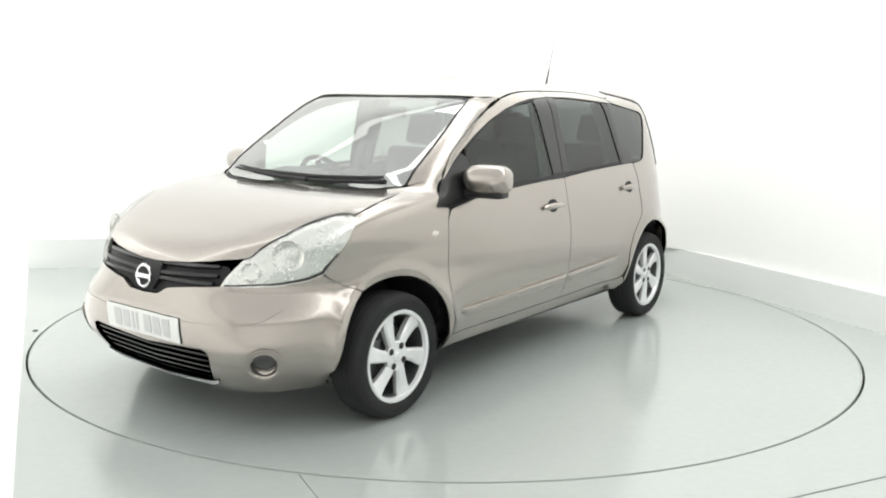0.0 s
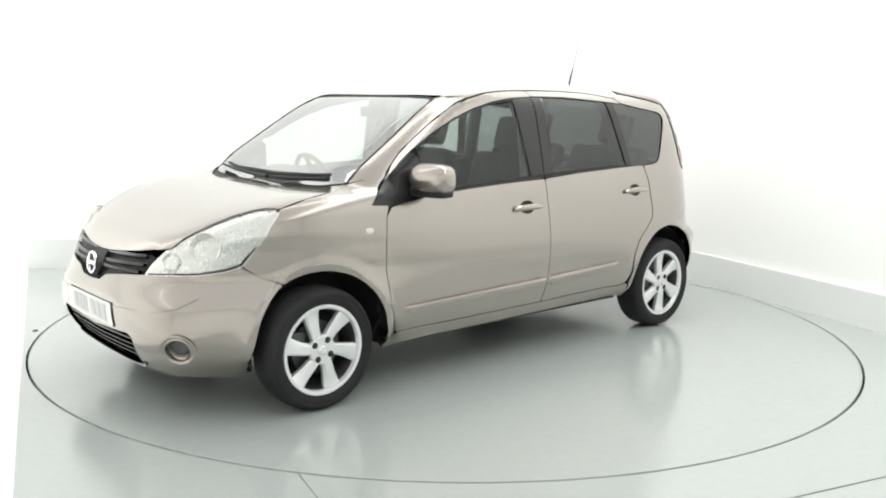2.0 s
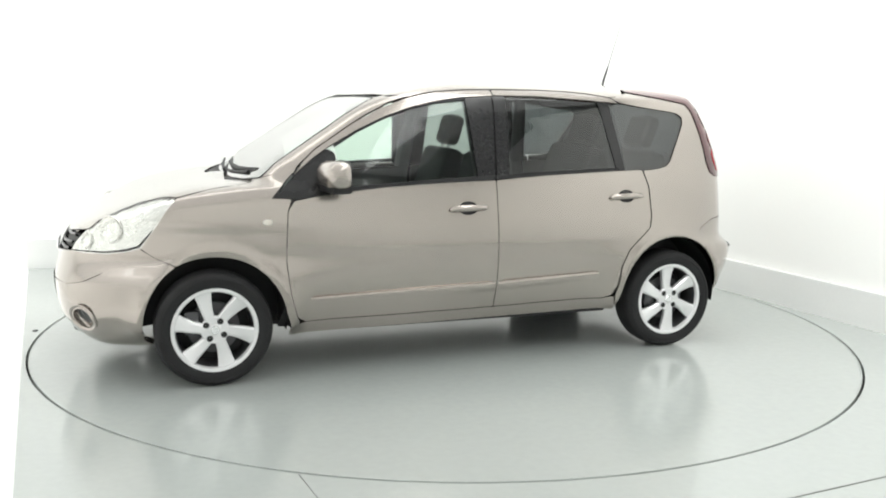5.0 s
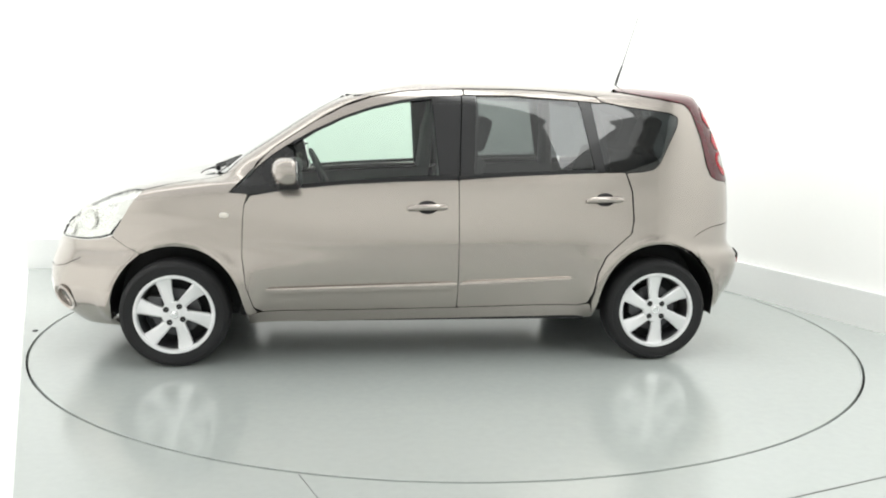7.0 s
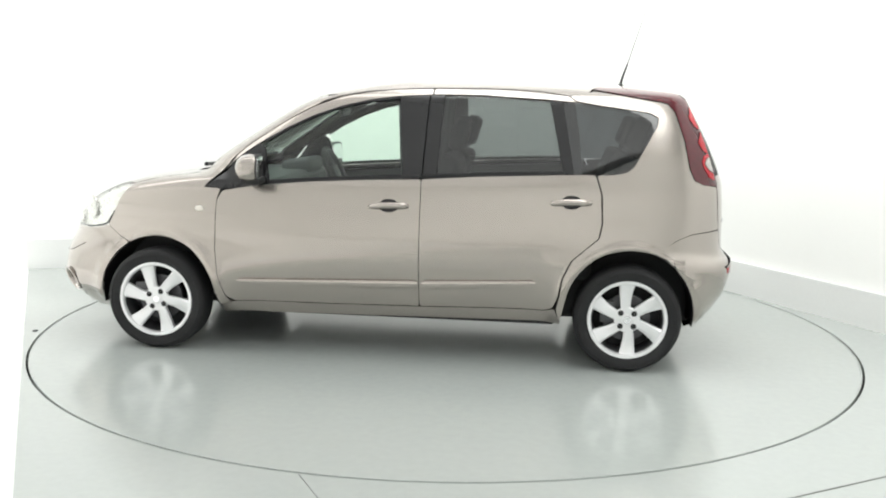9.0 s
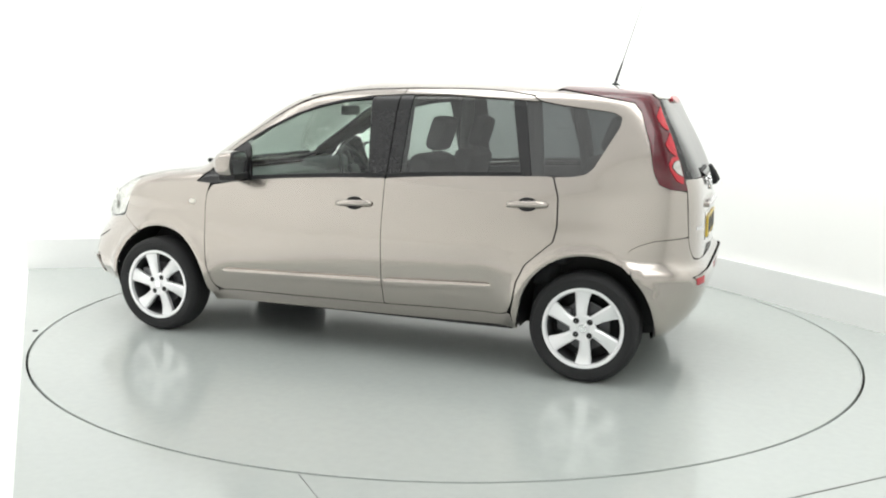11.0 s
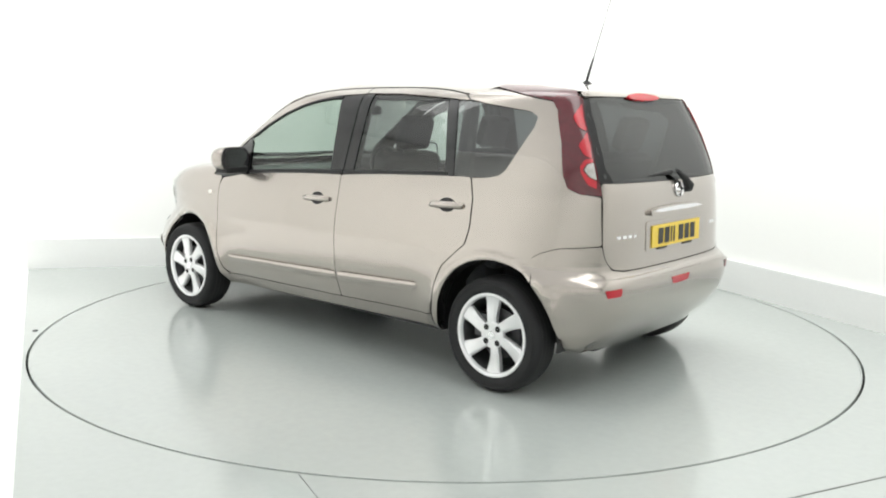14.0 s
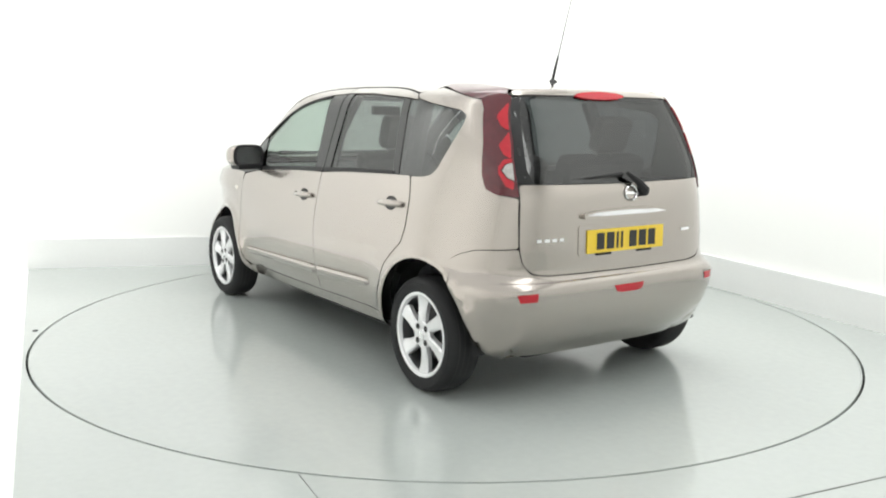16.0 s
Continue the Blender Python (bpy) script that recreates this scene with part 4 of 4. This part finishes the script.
def wheel(at, side, phase=0.0):
    """Alloy wheel with six spokes; its face looks along +y for side 1."""
    hub = new("wheel")
    hub.parent = car
    hub.location = at
    hub.rotation_euler = (0, 0, 0 if side > 0 else math.pi)
    tyre = lathe([(.205, .07), (.214, .081), (.224, .085), (.238, .090), (.260, .090), (.274, .083), (.2825, .068), (.2875, .045), (.2882, .02), (.2882, -.02), (.2875, -.045), (.2825, -.068), (.274, -.083), (.26, -.090), (.235, -.085), (.207, -.07), (.203, 0), (.205, .07)], 72)
    ty = part("tyre", tyre, RUBBER, hub, "black rubber tyre")
    # dark bands on the tread surface: groove shade done by colour, not cut
    for a in (-.045, -.015, .015, .045):
        part("tread_groove_shade", lathe([(.2886, a - .0035), (.2888, a), (.2886, a + .0035)], 72), PIT, ty)
    part("sidewall_rib", lathe([(.254, .0895), (.256, .0925), (.260, .0925), (.262, .0895)], 72), RUBBER, ty)
    rim = part("rim", lathe([(.207, .070), (.213, .078), (.211, .083), (.203, .084), (.194, .080), (.189, .064)], 64), ALLOY, hub, "silver alloy rim with six slanted spokes")
    part("rim_barrel", lathe([(.189, .064), (.185, .045), (.182, -.07), (.20, -.08)], 48), DARKMETAL, rim)
    for k in range(6):
        a0 = 2 * math.pi * k / 6 + .10 + phase
        bm = bmesh.new()
        secs = []
        for i, (r, w, y, tw) in enumerate(((.030, .026, .062, 0), (.066, .026, .070, .02), (.104, .029, .068, .06), (.142, .034, .066, .10), (.172, .039, .067, .125), (.197, .047, .072, .14))):
            a = a0 + tw
            c, sn = math.cos(a), math.sin(a)
            sec = []
            for u, d in ((-1, -.030), (-1, -.006), (-.72, .002), (.55, .0), (1, -.010), (1, -.030)):
                sec.append(bm.verts.new((c * r - sn * u * w, y + d, sn * r + c * u * w)))
            secs.append(sec)
        for p, q in zip(secs, secs[1:]):
            for j in range(6):
                bm.faces.new((p[j], p[(j + 1) % 6], q[(j + 1) % 6], q[j]))
        bm.faces.new(secs[0])
        bm.faces.new(secs[-1])
        part("spoke", bm, ALLOY, rim, smooth=30)
    part("hub_cap", lathe([(.070, .050), (.070, .067), (.064, .0715), (.030, .070), (.027, .074), (.001, .075)], 32), ALLOY, rim)
    part("centre_badge", lathe([(.020, .0745), (.018, .077), (.001, .0775)], 24), CHROME, rim)
    # flat dark discs on the hub cap paint the shade inside the lug holes
    for k in range(4):
        a = 2 * math.pi * k / 4 + .55 + phase
        part("lug_hole_shade", lathe([(.0155, .0725), (.0145, .0735), (.001, .0735)], 16, "y", (.050 * math.cos(a), 0, .050 * math.sin(a))), PIT, rim)
    part("brake_disc", lathe([(.001, .018), (.07, .018), (.072, .008), (.128, .008), (.128, -.012), (.05, -.012)], 48), DARKMETAL, hub)
    part("brake_caliper", box((.075, .05, .12), (.105, .01, .03), .012), DARKMETAL, hub)
    part("wheel_back", lathe([(.195, -.06), (.10, -.065), (.001, -.065)], 40), BLACK, hub)
    return hub


for hx in (1.322, -1.310):
    for s, side_name in SIDES:
        wheel((hx, s * .754, HUB_Z), s, 0.0 if hx > 0 else 0.25)

# ---------------------------------------------------------------- car: mirrors, aerial, wipers
for s, side_name in SIDES:
    bm = bmesh.new()
    bmesh.ops.create_uvsphere(bm, u_segments=56, v_segments=36, radius=1)
    for v in bm.verts:
        x, y, z = v.co
        sq = lambda q, e: math.copysign(abs(q) ** e, q)
        v.co = (sq(x, .75) * .062 + (.020 if x > 0 else 0) * (1 - abs(z)), sq(y, .62) * .122, sq(z, .62) * .074)
        if v.co.x < -.035:
            v.co.x = -.035
    moved(bm, pose(.725, s * .890, 1.052, 0, 0, 8 * s))
    shell = part("door_mirror", bm, PAINT, car, "body-coloured door mirror on a black foot")
    part("mirror_glass", moved(pad(.185, .118, .004, .05, -.042), pose(.725, s * .890, 1.052, 0, 0, 8 * s)), CHROME, shell, "mirror glass")
    part("mirror_rim", moved(pad(.222, .144, .018, .066, -.030), pose(.725, s * .890, 1.052, 0, 0, 8 * s)), BLACK, shell)
    part("mirror_foot", moved(box((.105, .235, .040), (0, -.015 * s, -.070), .016), pose(.725, s * .875, 1.052, 0, 0, 8 * s)), BLACK, shell, "black mirror foot")
bm = lathe([(.036, 0), (.034, .010), (.022, .024), (.012, .034), (.001, .036)], 20, "z", (-1.275, 0, 1.512))
bmesh.ops.scale(bm, vec=(1.3, .8, 1), space=Matrix.Translation((1.275, 0, -1.512)), verts=bm.verts)
aerial = part("aerial", bm, BLACK, car, "black roof aerial with a slim whip")
part("aerial_mast", tube([(-1.272, 0, 1.535), (-1.29, 0, 1.60), (-1.312, 0, 1.668)], [.008, .007, .005], 10), BLACK, aerial)
part("aerial_whip", tube([(-1.312, 0, 1.668), (-1.36, 0, 1.83), (-1.408, 0, 1.99)], [.0030, .0025, .0020], 8), DARKMETAL, aerial)


def wiper(points, lift, name, parent, r=.007):
    pts = []
    for view, a, b in points:
        p, n = skin_point(a, b, view, 1, lift)
        pts.append(p)
    return part(name, tube(pts, [r * 1.9] + [r * 1.4] * (len(pts) - 2) + [r * .8], 8), BLACK, parent)


w = wiper([("top", 1.17, .10), ("top", 1.155, -.10), ("top", 1.13, -.30), ("top", 1.09, -.52)], .022, "windscreen_wiper", car)
part("wiper_blade", tube([Vector((1.105, .10, 1.036)), Vector((1.108, -.12, 1.04)), Vector((1.09, -.34, 1.04)), Vector((1.04, -.56, 1.05))], .012, 8), BLACK, w)
w = wiper([("top", 1.10, .56), ("top", 1.13, .45), ("top", 1.155, .28), ("top", 1.165, .08)], .022, "windscreen_wiper", car)
part("wiper_blade", tube([Vector((1.05, .50, 1.052)), Vector((1.085, .36, 1.045)), Vector((1.105, .2, 1.04)), Vector((1.11, .03, 1.036))], .012, 8), BLACK, w)
w = wiper([("rear", -.11, 1.005), ("rear", -.07, 1.045), ("rear", -.01, 1.085)], .030, "rear_wiper", gate, .013)
part("wiper_blade", tube([(-1.800, .0, 1.088), (-1.805, .10, 1.085), (-1.803, .20, 1.078), (-1.79, .33, 1.070)], [.013, .009, .007, .004], 8), BLACK, w)
at, n = skin_point(-.11, 1.005, "rear")
part("wiper_hub", moved(lathe([(.026, 0), (.026, .030), (.018, .040), (.001, .042)], 20, "z"), facing(at, n)), BLACK, w)

# ---------------------------------------------------------------- car: cabin


def seat(at, width, back_tilt, head=True):
    base = part("seat", moved(box((.52, width, .17), (0, 0, 0), .06, segments=3), pose(*at, 0, -6, 0)), CLOTH, car, "dark grey cloth seat")
    part("backrest", moved(box((.13, width * .96, .60), (0, 0, .30), .055, segments=3), pose(at[0] - .25, at[1], at[2] + .02, 0, -back_tilt, 0)), CLOTH, base)
    if head:
        m = pose(at[0] - .25, at[1], at[2] + .02, 0, -back_tilt, 0)
        part("headrest", moved(box((.095, .24, .20), (0, 0, .725), .047, segments=3), m), CLOTH, base)
        for dy in (-.055, .055):
            part("headrest_post", moved(tube([(0, dy, .55), (0, dy, .68)], .006, 8), m), DARKMETAL, base)
    return base


for y in (.37, -.37):
    seat((.11, y, .53), .50, 17)
for y in (.36, -.36):
    seat((-.86, y, .56), .62, 20, True)
dash = part("dashboard", moved(box((.46, 1.36, .34), (0, 0, 0), .08, segments=3), pose(.93, 0, .80)), DASH, car, "dark grey moulded dashboard")
part("instrument_hood", moved(box((.20, .36, .10), (0, 0, 0), .045, segments=3), pose(.80, -.37, .985, 0, 8, 0)), DASH, dash)
m = pose(.56, -.37, .93, 0, -64, 0)
sw = part("steering_wheel", moved(lathe([(.185 + .015 * math.cos(a), .015 * math.sin(a)) for a in np.linspace(0, 2 * math.pi, 11)], 40, "z"), m), BLACK, car, "dark three-spoke steering wheel")
part("wheel_boss", moved(box((.13, .13, .05), (0, 0, -.01), .03), m), BLACK, sw)
for a in (0, 140, 220):
    part("wheel_spoke", moved(box((.15, .035, .018), (.10, 0, 0), .006), m @ pose(0, 0, 0, 0, 0, a)), BLACK, sw)
for s, side_name in SIDES:
    panel("door_trim", [(.92, .40), (.90, .90), (.6, .945), (-.17, 1.0), (-.17, .40)], "side", DASH, car, s, lift=-.06, depth=.02, step=.08, shaped=False)
    panel("door_trim", [(-.2, .40), (-.2, 1.0), (-1.05, 1.04), (-1.1, .8), (-.95, .55), (-.9, .40)], "side", DASH, car, s, lift=-.06, depth=.02, step=.08, shaped=False)
    bm = tube([(-.13, s * .735, .98), (-.15, s * .66, 1.25), (-.19, s * .56, 1.455)], [.05, .045, .04], 10)
    part("pillar_trim", bm, DASH, car)
    bm = tube([(-1.0, s * .70, 1.02), (-.98, s * .64, 1.25), (-.95, s * .57, 1.44)], [.05, .045, .04], 10)
    part("pillar_trim", bm, DASH, car)
for s, side_name in SIDES:
    panel("pillar_trim", [(-1.32, 1.03), (-1.455, 1.35), (-1.40, 1.40), (-1.15, 1.43), (-1.12, 1.475), (-1.55, 1.465), (-1.632, 1.37), (-1.70, 1.22), (-1.765, 1.05)], "side", DASH, car, s, lift=-.03, depth=.01, step=.05, shaped=False)
panel("headlining", [(.34, 0), (.33, .3), (.30, .50), (0, .52), (-.5, .50), (-.9, .50), (-1.40, .44), (-1.45, 0)], "top", LINING, car, both=True, lift=-.035, depth=.01, step=.08, shaped=False)
part("load_cover", box((.52, 1.10, .03), (-1.45, 0, .98), .01), DASH, car)
part("rear_view_mirror", box((.03, .22, .06), (.42, 0, 1.36), .012), BLACK, car)


# ---------------------------------------------------------------- motion
OFFSET = Vector((0.2323, 0.0732))
TURN = [(0, 233.18), (.5, 231.35), (1, 228.68), (1.5, 225.37), (2, 221.83), (2.5, 218.39), (3, 214.83), (3.5, 211.29), (4, 207.65), (6.5, 190.38), (7, 187.13), (7.5, 183.84), (8, 180.40), (8.5, 176.98),
        (9, 173.59), (11.5, 156.49), (12, 153.0), (12.5, 149.68), (13, 146.24), (13.5, 142.82), (14, 139.24), (14.5, 135.76), (15, 132.20), (15.5, 128.72), (16, 125.07)]


def turned(t):
    return float(np.interp(t, [k for k, _ in TURN], [a for _, a in TURN]))


def motions():
    car_rows, disc_rows = [], []
    for k in range(33):
        t = k / 2
        a = turned(t)
        c, s = math.cos(radians(a)), math.sin(radians(a))
        car_rows.append((t, pose(c * OFFSET.x - s * OFFSET.y, s * OFFSET.x + c * OFFSET.y, 0, 0, 0, a)))
        disc_rows.append((t, pose(0, 0, 0, 0, 0, a)))
    walk(car, car_rows)
    walk(turntable, disc_rows)


motions()
